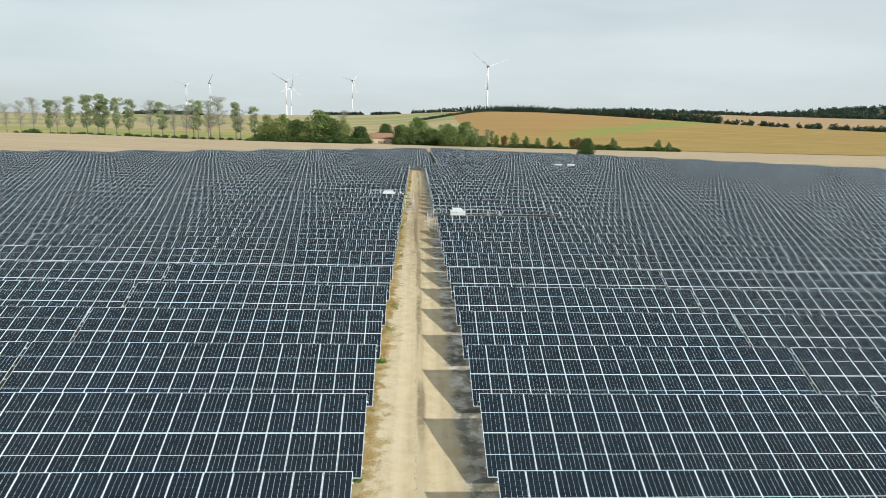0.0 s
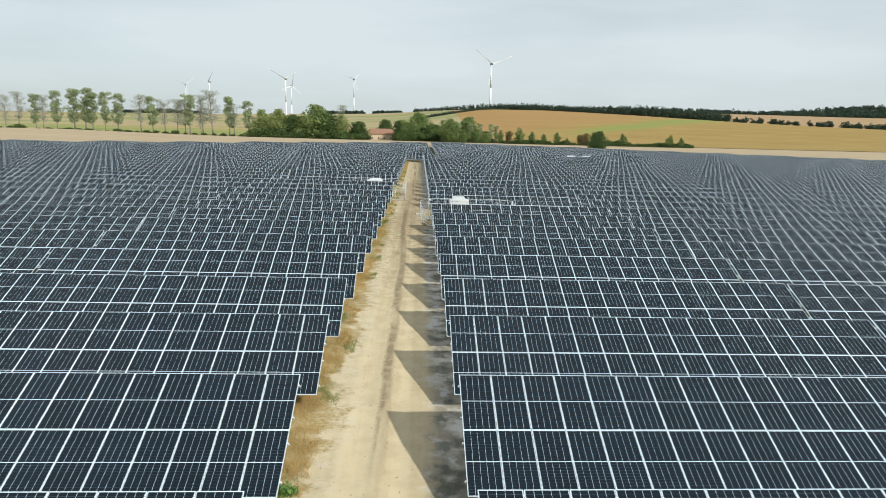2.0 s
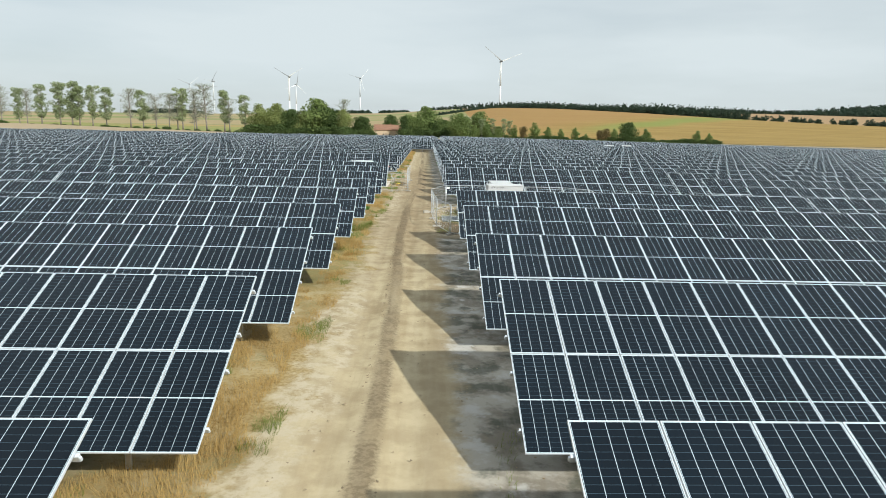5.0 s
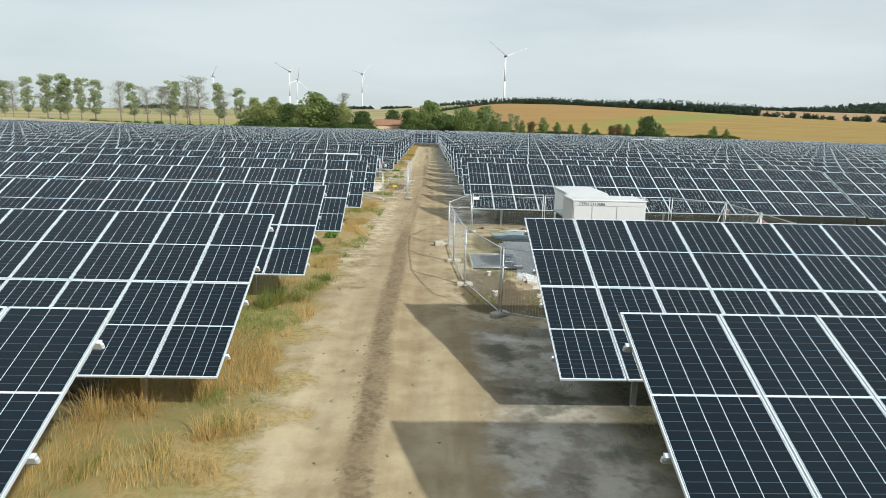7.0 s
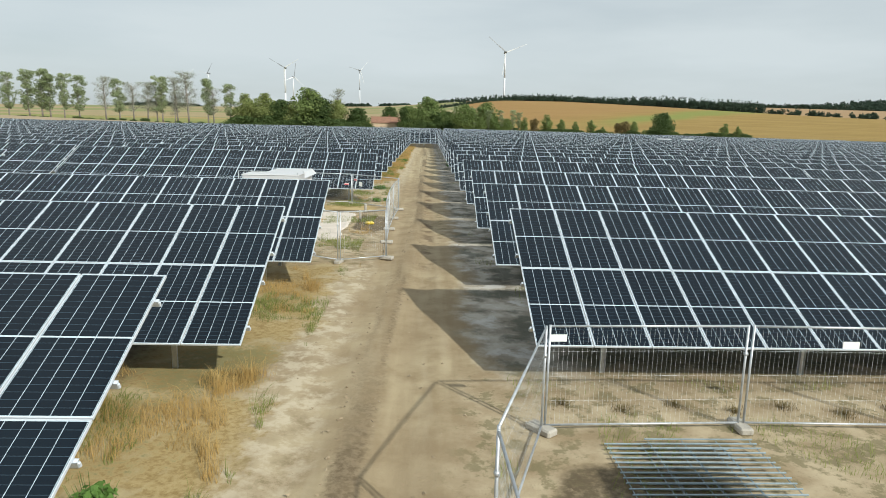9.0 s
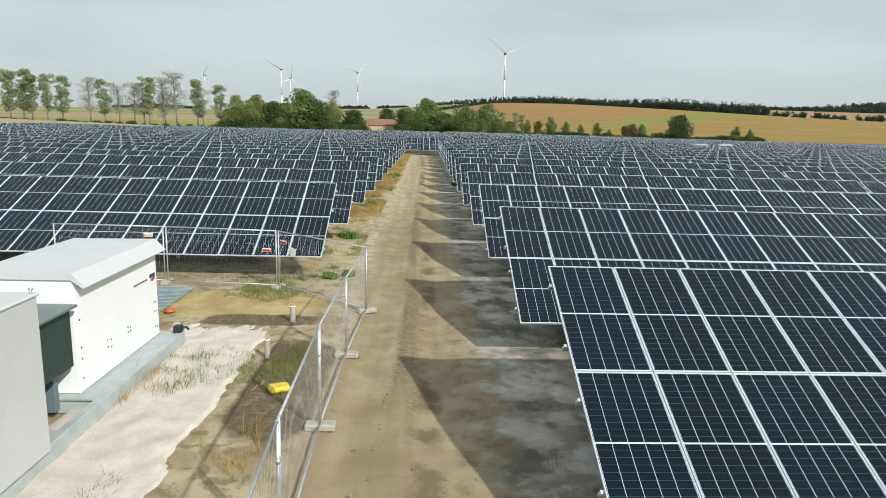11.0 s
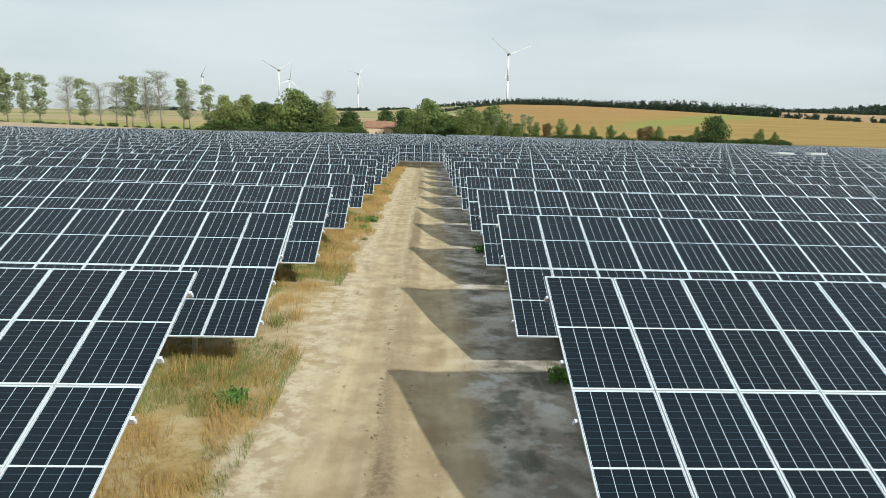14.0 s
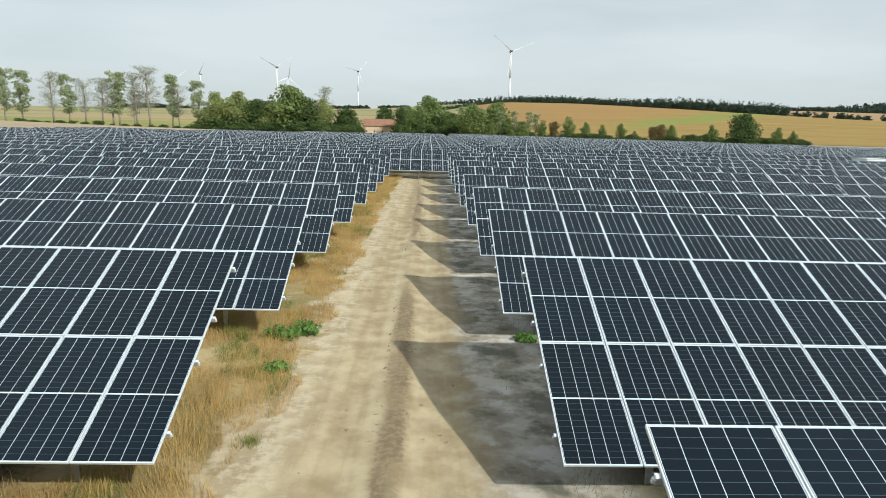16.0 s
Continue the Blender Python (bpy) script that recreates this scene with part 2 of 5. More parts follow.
def ground_material():
    m, n, l, p = material("ground")
    pos, x, y, z = place_nodes(n, l)
    fine = noise_node(n, l, pos, 9.0, 5.0, 0.65)
    mid = noise_node(n, l, pos, 1.1, 5.0, 0.6)
    big = noise_node(n, l, pos, 0.22, 4.0)
    grit = noise_node(n, l, pos, 42.0, 3.0, 0.7)
    stretch = n.new("ShaderNodeMapping")
    stretch.inputs["Scale"].default_value = (1.0, 0.09, 1.0)
    l.new(pos, stretch.inputs["Vector"])
    streak = noise_node(n, l, stretch.outputs["Vector"], 5.0, 4.0)
    # sandy track
    sand = mix_node(n, l, ramp_node(n, l, mid, 0.34, 0.66), (0.355, 0.275, 0.162), (0.545, 0.45, 0.285))
    sand = mix_node(n, l, ramp_node(n, l, streak, 0.45, 0.75, 0.0, 0.3), sand, (0.57, 0.49, 0.35))
    sand = mix_node(n, l, ramp_node(n, l, grit, 0.56, 0.78, 0.0, 0.5), sand, (0.22, 0.17, 0.11))
    sand = mix_node(n, l, ramp_node(n, l, streak, 0.34, 0.47, 0.2, 0.0), sand, (0.27, 0.205, 0.125))
    along = n.new("ShaderNodeMapping")
    along.inputs["Scale"].default_value = (1.0, 0.012, 1.0)
    l.new(pos, along.inputs["Vector"])
    tracks = noise_node(n, l, along.outputs["Vector"], 1.5, 1.5, 0.5)
    sand = mix_node(n, l, ramp_node(n, l, tracks, 0.36, 0.52, 0.36, 0.0), sand, (0.31, 0.235, 0.14))
    sand = mix_node(n, l, ramp_node(n, l, tracks, 0.5, 0.68, 0.0, 0.28), sand, (0.66, 0.565, 0.385))
    pale = ramp_node(n, l, y, -128.0, -92.0, 1.0, 0.0)
    sand = mix_node(n, l, math_node(n, l, "MULTIPLY", pale, 0.45), sand, (0.74, 0.61, 0.4))
    driven = math_node(n, l, "MULTIPLY", ramp_node(n, l, y, -97.0, -76.0), ramp_node(n, l, y, -28.0, -12.0, 1.0, 0.0))
    sand = mix_node(n, l, math_node(n, l, "MULTIPLY", driven, ramp_node(n, l, big, 0.3, 0.7, 0.25, 0.58)), sand, (0.29, 0.21, 0.125))
    # the ridge between the ruts, dark with clods and stubble
    shift = math_node(n, l, "ADD", ramp_node(n, l, y, -60.0, -46.0, 0.0, 0.34), math_node(n, l, "MULTIPLY", ramp_node(n, l, y, -100.0, -84.0, 0.0, -0.36), ramp_node(n, l, y, -66.0, -54.0, 1.0, 0.0)))
    wob = math_node(n, l, "ADD", x, math_node(n, l, "MULTIPLY", math_node(n, l, "SUBTRACT", big, 0.5), 0.4))
    ridge = math_node(n, l, "ABSOLUTE", math_node(n, l, "SUBTRACT", math_node(n, l, "ADD", wob, 1.6), shift))
    ridge = math_node(n, l, "MULTIPLY", ramp_node(n, l, math_node(n, l, "ADD", ridge, math_node(n, l, "MULTIPLY", math_node(n, l, "SUBTRACT", fine, 0.5), 0.22)), 0.12, 0.36, 1.0, 0.0), ramp_node(n, l, mid, 0.36, 0.56, 0.5, 1.0))
    # verge: dry grass with bare and green patches; under the tables moss, and shade painted dark brown
    dry = mix_node(n, l, ramp_node(n, l, fine, 0.3, 0.7), (0.31, 0.215, 0.085), (0.5, 0.385, 0.19))
    dry = mix_node(n, l, ramp_node(n, l, mid, 0.5, 0.62, 0.0, 0.75), dry, (0.5, 0.41, 0.24))
    dry = mix_node(n, l, ramp_node(n, l, math_node(n, l, "ADD", math_node(n, l, "MULTIPLY", big, 0.6), math_node(n, l, "MULTIPLY", fine, 0.4)), 0.5, 0.6, 0.0, 0.7), dry, (0.19, 0.185, 0.08))
    lush = math_node(n, l, "MULTIPLY", ramp_node(n, l, y, -99.0, -92.0), ramp_node(n, l, y, -82.0, -73.0, 1.0, 0.0))
    dry = mix_node(n, l, math_node(n, l, "MULTIPLY", lush, ramp_node(n, l, mid, 0.4, 0.55, 0.1, 0.6)), dry, (0.23, 0.215, 0.075))
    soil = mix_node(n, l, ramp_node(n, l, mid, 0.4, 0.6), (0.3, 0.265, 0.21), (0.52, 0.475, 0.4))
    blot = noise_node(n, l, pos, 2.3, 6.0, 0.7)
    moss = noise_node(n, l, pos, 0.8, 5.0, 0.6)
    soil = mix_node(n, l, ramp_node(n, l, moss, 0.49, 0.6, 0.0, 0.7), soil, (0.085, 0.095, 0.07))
    soil = mix_node(n, l, ramp_node(n, l, moss, 0.36, 0.45, 0.75, 0.0), soil, (0.64, 0.62, 0.585))
    soil = mix_node(n, l, ramp_node(n, l, streak, 0.5, 0.7, 0.0, 0.22), soil, (0.43, 0.4, 0.36))
    # shade below the tables, put into the ground colour
    table_shade = mix_node(n, l, ramp_node(n, l, fine, 0.35, 0.65), (0.055, 0.052, 0.036), (0.12, 0.115, 0.065))
    table_shade = mix_node(n, l, ramp_node(n, l, mid, 0.5, 0.64, 0.0, 0.6), table_shade, (0.15, 0.125, 0.075))
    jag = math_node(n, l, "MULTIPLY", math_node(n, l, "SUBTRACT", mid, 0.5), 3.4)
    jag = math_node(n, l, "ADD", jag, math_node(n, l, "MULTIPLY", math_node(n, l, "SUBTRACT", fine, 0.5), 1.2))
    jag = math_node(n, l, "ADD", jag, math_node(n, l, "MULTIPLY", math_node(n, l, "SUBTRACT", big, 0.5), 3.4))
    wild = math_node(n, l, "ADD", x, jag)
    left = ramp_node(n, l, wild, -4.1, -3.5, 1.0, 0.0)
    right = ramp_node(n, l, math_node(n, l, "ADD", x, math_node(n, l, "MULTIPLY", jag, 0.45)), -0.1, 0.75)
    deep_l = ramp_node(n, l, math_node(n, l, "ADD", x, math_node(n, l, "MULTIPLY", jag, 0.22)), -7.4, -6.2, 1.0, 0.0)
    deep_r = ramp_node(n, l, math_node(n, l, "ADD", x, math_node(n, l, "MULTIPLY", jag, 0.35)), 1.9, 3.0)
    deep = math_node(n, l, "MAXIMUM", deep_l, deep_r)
    blown = math_node(n, l, "MAXIMUM", math_node(n, l, "MULTIPLY", ramp_node(n, l, y, -40.0, -37.0), ramp_node(n, l, y, -24.0, -21.0, 1.0, 0.0)), math_node(n, l, "MULTIPLY", ramp_node(n, l, y, -15.0, -12.5), ramp_node(n, l, y, -8.8, -7.4, 1.0, 0.0)))
    # bare patches round the two stations
    def patch(cx, cy, rx, ry):
        a = math_node(n, l, "DIVIDE", math_node(n, l, "SUBTRACT", x, cx), rx)
        b = math_node(n, l, "DIVIDE", math_node(n, l, "SUBTRACT", y, cy), ry)
        d = math_node(n, l, "ADD", math_node(n, l, "POWER", math_node(n, l, "ABSOLUTE", a), 4.0), math_node(n, l, "POWER", math_node(n, l, "ABSOLUTE", b), 4.0))
        return ramp_node(n, l, math_node(n, l, "ADD", d, math_node(n, l, "MULTIPLY", math_node(n, l, "SUBTRACT", mid, 0.5), 1.6)), 0.6, 1.3, 1.0, 0.0)
    bare = math_node(n, l, "MAXIMUM", patch(6.0, -74.2, 9.4, 8.9), patch(-8.5, -45.2, 8.8, 10.6))
    dirt = mix_node(n, l, ramp_node(n, l, mid, 0.32, 0.68), (0.33, 0.25, 0.15), (0.53, 0.435, 0.29))
    dirt = mix_node(n, l, ramp_node(n, l, fine, 0.6, 0.74, 0.0, 0.5), dirt, (0.22, 0.18, 0.1))
    dirt = mix_node(n, l, ramp_node(n, l, blot, 0.5, 0.6, 0.0, 0.7), dirt, (0.19, 0.165, 0.085))
    dirt = mix_node(n, l, ramp_node(n, l, grit, 0.58, 0.74, 0.0, 0.35), dirt, (0.12, 0.1, 0.06))
    whitish = mix_node(n, l, ramp_node(n, l, blot, 0.4, 0.62), (0.56, 0.455, 0.29), (0.42, 0.325, 0.19))
    dry = mix_node(n, l, math_node(n, l, "MULTIPLY", blown, 0.85), dry, whitish)
    # pale crust between the straw and the wheel tracks
    rim = math_node(n, l, "ADD", x, math_node(n, l, "MULTIPLY", jag, 0.4))
    rim = math_node(n, l, "MULTIPLY", ramp_node(n, l, rim, -4.3, -3.6), ramp_node(n, l, rim, -3.0, -2.5, 1.0, 0.0))
    rim = math_node(n, l, "MULTIPLY", rim, ramp_node(n, l, blot, 0.4, 0.56, 0.75, 0.1))
    rim = math_node(n, l, "MULTIPLY", rim, math_node(n, l, "SUBTRACT", 1.0, math_node(n, l, "MULTIPLY", lush, 0.75)))
    c = mix_node(n, l, left, sand, dry)
    c = mix_node(n, l, rim, c, (0.64, 0.555, 0.41))
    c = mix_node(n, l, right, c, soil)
    c = mix_node(n, l, deep, c, table_shade)
    off = math_node(n, l, "MAXIMUM", ramp_node(n, l, math_node(n, l, "ADD", x, math_node(n, l, "MULTIPLY", jag, 0.2)), -0.7, 0.1), ramp_node(n, l, math_node(n, l, "ADD", x, math_node(n, l, "MULTIPLY", jag, 0.3)), -3.3, -2.5, 1.0, 0.0))
    c = mix_node(n, l, math_node(n, l, "MULTIPLY", bare, off), c, dirt)
    c = mix_node(n, l, math_node(n, l, "MULTIPLY", patch(-6.1, -40.0, 2.3, 1.25), 0.85), c, mix_node(n, l, ramp_node(n, l, mid, 0.35, 0.65), (0.42, 0.3, 0.125), (0.56, 0.43, 0.21)))
    for q in ((2.3, -71.3, 1.3, 2.0), (1.0, -79.2, 0.9, 2.6), (2.4, -80.6, 2.2, 1.5), (-5.2, -41.5, 1.5, 0.5), (-3.6, -45.6, 0.8, 2.6), (-4.7, -27.6, 0.7, 0.35), (-5.6, -31.0, 0.7, 0.5)):
        c = mix_node(n, l, math_node(n, l, "MULTIPLY", patch(*q), ramp_node(n, l, fine, 0.25, 0.6, 0.45, 0.95)), c, (0.13, 0.1, 0.062))
    wet = math_node(n, l, "MULTIPLY", ramp_node(n, l, y, -104.0, -90.0), ramp_node(n, l, y, -70.0, -62.0, 1.0, 0.0))
    patchy = math_node(n, l, "MAXIMUM", math_node(n, l, "MULTIPLY", wet, 0.88), ramp_node(n, l, noise_node(n, l, stretch.outputs["Vector"], 0.9, 3.0), 0.44, 0.58, 0.15, 0.8))
    c = mix_node(n, l, math_node(n, l, "MULTIPLY", ridge, patchy), c, mix_node(n, l, ramp_node(n, l, fine, 0.4, 0.6), (0.15, 0.11, 0.065), (0.25, 0.19, 0.12)))
    rut = math_node(n, l, "ABSOLUTE", math_node(n, l, "ADD", wob, 0.75))
    rut = math_node(n, l, "ADD", rut, math_node(n, l, "MULTIPLY", math_node(n, l, "SUBTRACT", fine, 0.5), 0.4))
    rut = math_node(n, l, "MULTIPLY", ramp_node(n, l, rut, 0.08, 0.36, 1.0, 0.0), ramp_node(n, l, moss, 0.46, 0.58, 0.0, 0.8))
    rut = math_node(n, l, "MULTIPLY", rut, math_node(n, l, "MULTIPLY", ramp_node(n, l, y, -62.0, -52.0), ramp_node(n, l, y, -32.0, -24.0, 1.0, 0.0)))
    c = mix_node(n, l, rut, c, (0.17, 0.12, 0.075))
    hue = n.new("ShaderNodeHueSaturation")
    hue.inputs["Value"].default_value = 0.86
    l.new(c, hue.inputs["Color"])
    c = hue.outputs["Color"]
    l.new(c, p.inputs["Base Color"])
    p.inputs["Roughness"].default_value = 0.95
    p.inputs["Specular IOR Level"].default_value = 0.15
    h = math_node(n, l, "ADD", math_node(n, l, "MULTIPLY", fine, 0.7), math_node(n, l, "MULTIPLY", grit, 0.3))
    l.new(bump_node(n, l, h, 0.4, 0.05), p.inputs["Normal"])
    return m


def field_material(name, a, b, streak_axis=0, patch_col=None, patch_lo=0.55):
    m, n, l, p = material(name)
    pos = place_nodes(n, l)[0]
    stretch = n.new("ShaderNodeMapping")
    stretch.inputs["Scale"].default_value = (0.12, 1.0, 1.0) if streak_axis == 0 else (1.0, 0.12, 1.0)
    l.new(pos, stretch.inputs["Vector"])
    s = noise_node(n, l, stretch.outputs["Vector"], 0.09, 5.0, 0.65)
    f = noise_node(n, l, pos, 0.7, 4.0, 0.7)
    fac = math_node(n, l, "ADD", math_node(n, l, "MULTIPLY", s, 0.7), math_node(n, l, "MULTIPLY", f, 0.3))
    c = mix_node(n, l, ramp_node(n, l, fac, 0.33, 0.67), a, b)
    if patch_col:
        st2 = n.new("ShaderNodeMapping")
        st2.inputs["Scale"].default_value = (0.25, 1.0, 1.0)
        l.new(pos, st2.inputs["Vector"])
        g = noise_node(n, l, st2.outputs["Vector"], 0.011, 3.0)
        c = mix_node(n, l, ramp_node(n, l, g, patch_lo, patch_lo + 0.12, 0.0, 0.85), c, patch_col)
    if name == "ripe_crop":
        _, px, py, _ = place_nodes(n, l)
        wavy = math_node(n, l, "MULTIPLY", math_node(n, l, "SUBTRACT", noise_node(n, l, pos, 0.014, 4.0), 0.5), 90.0)
        run = math_node(n, l, "SUBTRACT", math_node(n, l, "SUBTRACT", py, math_node(n, l, "MULTIPLY", px, 1.12)), 395.0)
        band = ramp_node(n, l, math_node(n, l, "ABSOLUTE", math_node(n, l, "ADD", run, wavy)), 8.0, 62.0, 1.0, 0.0)
        band = math_node(n, l, "MULTIPLY", band, math_node(n, l, "MULTIPLY", ramp_node(n, l, px, 130.0, 240.0, 0.0, 0.85), ramp_node(n, l, px, 440.0, 700.0, 1.0, 0.25)))
        c = mix_node(n, l, band, c, (0.2, 0.235, 0.065))
        red = math_node(n, l, "MULTIPLY", ramp_node(n, l, math_node(n, l, "ADD", run, wavy), 40.0, 130.0), ramp_node(n, l, f, 0.3, 0.7, 0.35, 0.85))
        c = mix_node(n, l, red, c, (0.315, 0.185, 0.078))
    l.new(c, p.inputs["Base Color"])
    p.inputs["Roughness"].default_value = 0.95
    p.inputs["Specular IOR Level"].default_value = 0.1
    l.new(bump_node(n, l, f, 0.5, 0.3), p.inputs["Normal"])
    return m


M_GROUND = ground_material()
M_STUBBLE = field_material("stubble", (0.33, 0.255, 0.165), (0.42, 0.335, 0.225))
M_CROP = field_material("ripe_crop", (0.245, 0.165, 0.055), (0.325, 0.228, 0.083))
M_CROP_PALE = field_material("pale_crop", (0.3, 0.235, 0.13), (0.37, 0.3, 0.175), 0, (0.2, 0.24, 0.09), 0.5)
M_UPPER = field_material("brown_crop", (0.3, 0.2, 0.11), (0.37, 0.26, 0.15))
M_MEADOW = field_material("meadow", (0.17, 0.2, 0.06), (0.3, 0.29, 0.11), 0, (0.36, 0.26, 0.12), 0.5)


# ---- mesh helpers ----
def mesh_of(name, bm, *mats):
    me = bpy.data.meshes.new(name)
    bm.to_mesh(me)
    bm.free()
    for k in mats:
        me.materials.append(k)
    return me


def part(name, bm, mats, parent=None, label="", m=None):
    """Links a bmesh (or a ready mesh) as one object under its thing."""
    me = bm if isinstance(bm, bpy.types.Mesh) else mesh_of(name, bm, *(mats if isinstance(mats, (list, tuple)) else (mats,)))
    ob = new(name, me)
    if parent is not None:
        ob.parent = parent
    if m is not None:
        ob.matrix_basis = m
    if label:
        tagged(ob, label)
    return ob


def box(bm, x0, x1, y0, y1, z0, z1, mat=0, m=None, bevel=0.0):
    r = bmesh.ops.create_cube(bm, size=1.0)
    vs = r["verts"]
    bmesh.ops.transform(bm, matrix=Matrix.Translation(((x0 + x1) / 2, (y0 + y1) / 2, (z0 + z1) / 2)) @ Matrix.Diagonal((x1 - x0, y1 - y0, z1 - z0, 1)), verts=vs)
    fs = {f for v in vs for f in v.link_faces}
    if bevel:
        es = list({e for f in fs for e in f.edges})
        out = bmesh.ops.bevel(bm, geom=es, offset=bevel, segments=1, affect="EDGES")
        vs = list({v for f in out["faces"] for v in f.verts} | {v for v in vs if v.is_valid})
        fs = {f for v in vs for f in v.link_faces}
    for f in fs:
        f.material_index = mat
    if m is not None:
        bmesh.ops.transform(bm, matrix=m, verts=vs)
    return vs


def tube(bm, a, b, r0, r1=None, sides=6, mat=0, caps=True):
    a, b = Vector(a), Vector(b)
    r1 = r0 if r1 is None else r1
    q = (b - a).to_track_quat("Z", "Y").to_matrix().to_4x4()
    m = Matrix.Translation((a + b) / 2) @ q
    r = bmesh.ops.create_cone(bm, cap_ends=caps, segments=sides, radius1=r0, radius2=r1, depth=(b - a).length, matrix=m)
    for f in {f for v in r["verts"] for f in v.link_faces}:
        f.material_index = mat
        f.smooth = sides > 6
    return r["verts"]


def thing(name, label, category, m=None, group="", kind=""):
    ob = tagged(new(name), label, category, group, kind)
    ob.empty_display_size = 0.2
    if m is not None:
        ob.matrix_basis = m
    return ob


def from_arrays(name, verts, faces, mats, kind="stuff", label="", category=""):
    me = bpy.data.meshes.new(name)
    me.from_pydata(verts, [], faces)
    for k in mats:
        me.materials.append(k)
    return tagged(new(name, me), label, category, "", kind)


# ---- ground ----
def ground_sheet():
    def axis(stops):
        out = []
        for a, b, s in stops:
            k = max(1, round((b - a) / s))
            out += [a + (b - a) * i / k for i in range(k)]
        return out + [stops[-1][1]]
    xs = axis([(-3500, -800, 150), (-800, -40, 20), (-40, -8, 2), (-8, 6, 0.25), (6, 40, 2), (40, 1000, 20), (1000, 3500, 150)])
    ys = axis([(-1500, -260, 80), (-260, -190, 10), (-190, 70, 0.5), (70, 420, 10), (420, 1700, 20), (1700, 4200, 120)])
    verts = []
    for y in ys:
        for x in xs:
            z = land(x, y)
            if -8 < x < 6 and -190 < y < 70:
                e = min(x + 8, 6 - x, 2) / 2
                xs_ = x - lane_shift(y)
                rut = -0.05 * math.exp(-((xs_ + 2.4) / 0.35) ** 2) - 0.05 * math.exp(-((xs_ + 0.8) / 0.35) ** 2) + 0.045 * math.exp(-((xs_ + 1.6) / 0.22) ** 2)
                z += e * (rut + 0.02 * noise.noise((x * 0.8, y * 0.2, 0)) + 0.006 * noise.noise((x * 2.5, y * 1.1, 4)))
            verts.append((x, y, z))
    nx = len(xs)
    faces = [(j * nx + i, j * nx + i + 1, (j + 1) * nx + i + 1, (j + 1) * nx + i) for j in range(len(ys) - 1) for i in range(nx - 1)]
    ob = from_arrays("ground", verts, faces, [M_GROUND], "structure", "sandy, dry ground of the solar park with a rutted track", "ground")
    ob.data.shade_smooth()
    return ob


def field_patch(name, mat, label, outline, step=(12, 12), lift=0.12):
    """A field laid over the land: between two curves y0(x) and y1(x)."""
    x0, x1, near, far = outline
    nx = max(2, round((x1 - x0) / step[0]))
    verts, faces = [], []
    ny = max(2, round((far((x0 + x1) / 2) - near((x0 + x1) / 2)) / step[1]))
    for j in range(ny + 1):
        for i in range(nx + 1):
            x = x0 + (x1 - x0) * i / nx
            y = near(x) + (far(x) - near(x)) * j / ny
            verts.append((x, y, land(x, y) + lift))
    faces = [(j * (nx + 1) + i, j * (nx + 1) + i + 1, (j + 1) * (nx + 1) + i + 1, (j + 1) * (nx + 1) + i) for j in range(ny) for i in range(nx)]
    ob = from_arrays(name, verts, faces, [mat], "structure", label, "field")
    ob.data.shade_smooth()
    return ob


ground_sheet()


def wave(x, a=6.0, s=0.013, k=0.0):
    return a * noise.noise((x * s, k, 7.7))


field_patch("field_stubble", M_STUBBLE, "bare tan stubble field beside the solar park", (-900, 1200, lambda x: park_end(max(min(x, 320), -330)) + 4, lambda x: 412 - 0.07 * x + wave(x)), (10, 10), 0.1)
field_patch("field_meadow", M_MEADOW, "dry green and tan meadow behind the tree row", (-1500, 60, lambda x: 413 - 0.07 * x + wave(x), lambda x: 640 + wave(x, 30)), (15, 12), 0.14)
field_patch("field_pale", M_CROP_PALE, "pale harvested fields on the rising land", (-2000, 60, lambda x: 640 + wave(x, 30), lambda x: 1560.0), (20, 20), 0.18)
field_patch("field_crop", M_CROP, "orange-brown ripe crop field on a hillside", (60, 1500, lambda x: 418 - 0.07 * x + wave(x), lambda x: min(crest_y(x) - 2, 1076)), (15, 12), 0.16)
field_patch("field_upper", M_UPPER, "brown crop field behind a hedge", (60, 1900, lambda x: min(crest_y(x), 1078), lambda x: 1900.0), (20, 20), 0.2)


M_MARGIN = field_material("rough_margin", (0.1, 0.1, 0.035), (0.24, 0.2, 0.085))
field_patch("field_margin", M_MARGIN, "rough green margin between stubble and crop", (70, 1500, lambda x: 414 - 0.07 * x + wave(x) - 3 * abs(wave(x, 1.0, 0.05)), lambda x: 420 - 0.07 * x + wave(x)), (8, 3), 0.3)


# ---- solar tables ----
def panel_faces(bm, uvl, u0, v0):
    """A framed panel in the table's plane: x along the row, y up the slope, the glass 2 mm under the frame's lip."""
    w, h, f, t = PANEL_W, PANEL_L, 0.011, 0.035

    def quad(pts, mat, uv=None):
        face = bm.faces.new([bm.verts.new((u0 + a, v0 + b, c)) for a, b, c in pts])
        face.material_index = mat
        for loop, (a, b, c) in zip(face.loops, pts):
            loop[uvl].uv = (a, b) if uv is None else uv
    o = [(0, 0), (w, 0), (w, h), (0, h)]
    i = [(f, f), (w - f, f), (w - f, h - f), (f, h - f)]
    quad([(*q, -0.002) for q in i], 0)
    for k in range(4):
        j = (k + 1) % 4
        quad([(*o[k], 0), (*o[j], 0), (*i[j], 0), (*i[k], 0)], 1)
        quad([(*o[k], -t), (*o[j], -t), (*o[j], 0), (*o[k], 0)], 1)
    quad([(*q, -t) for q in reversed(o)], 2)


SLOPE = 2 * PANEL_L + GAP
COLS = 18
LENGTH = COLS * COL - GAP
STRIDE = LENGTH + 0.22

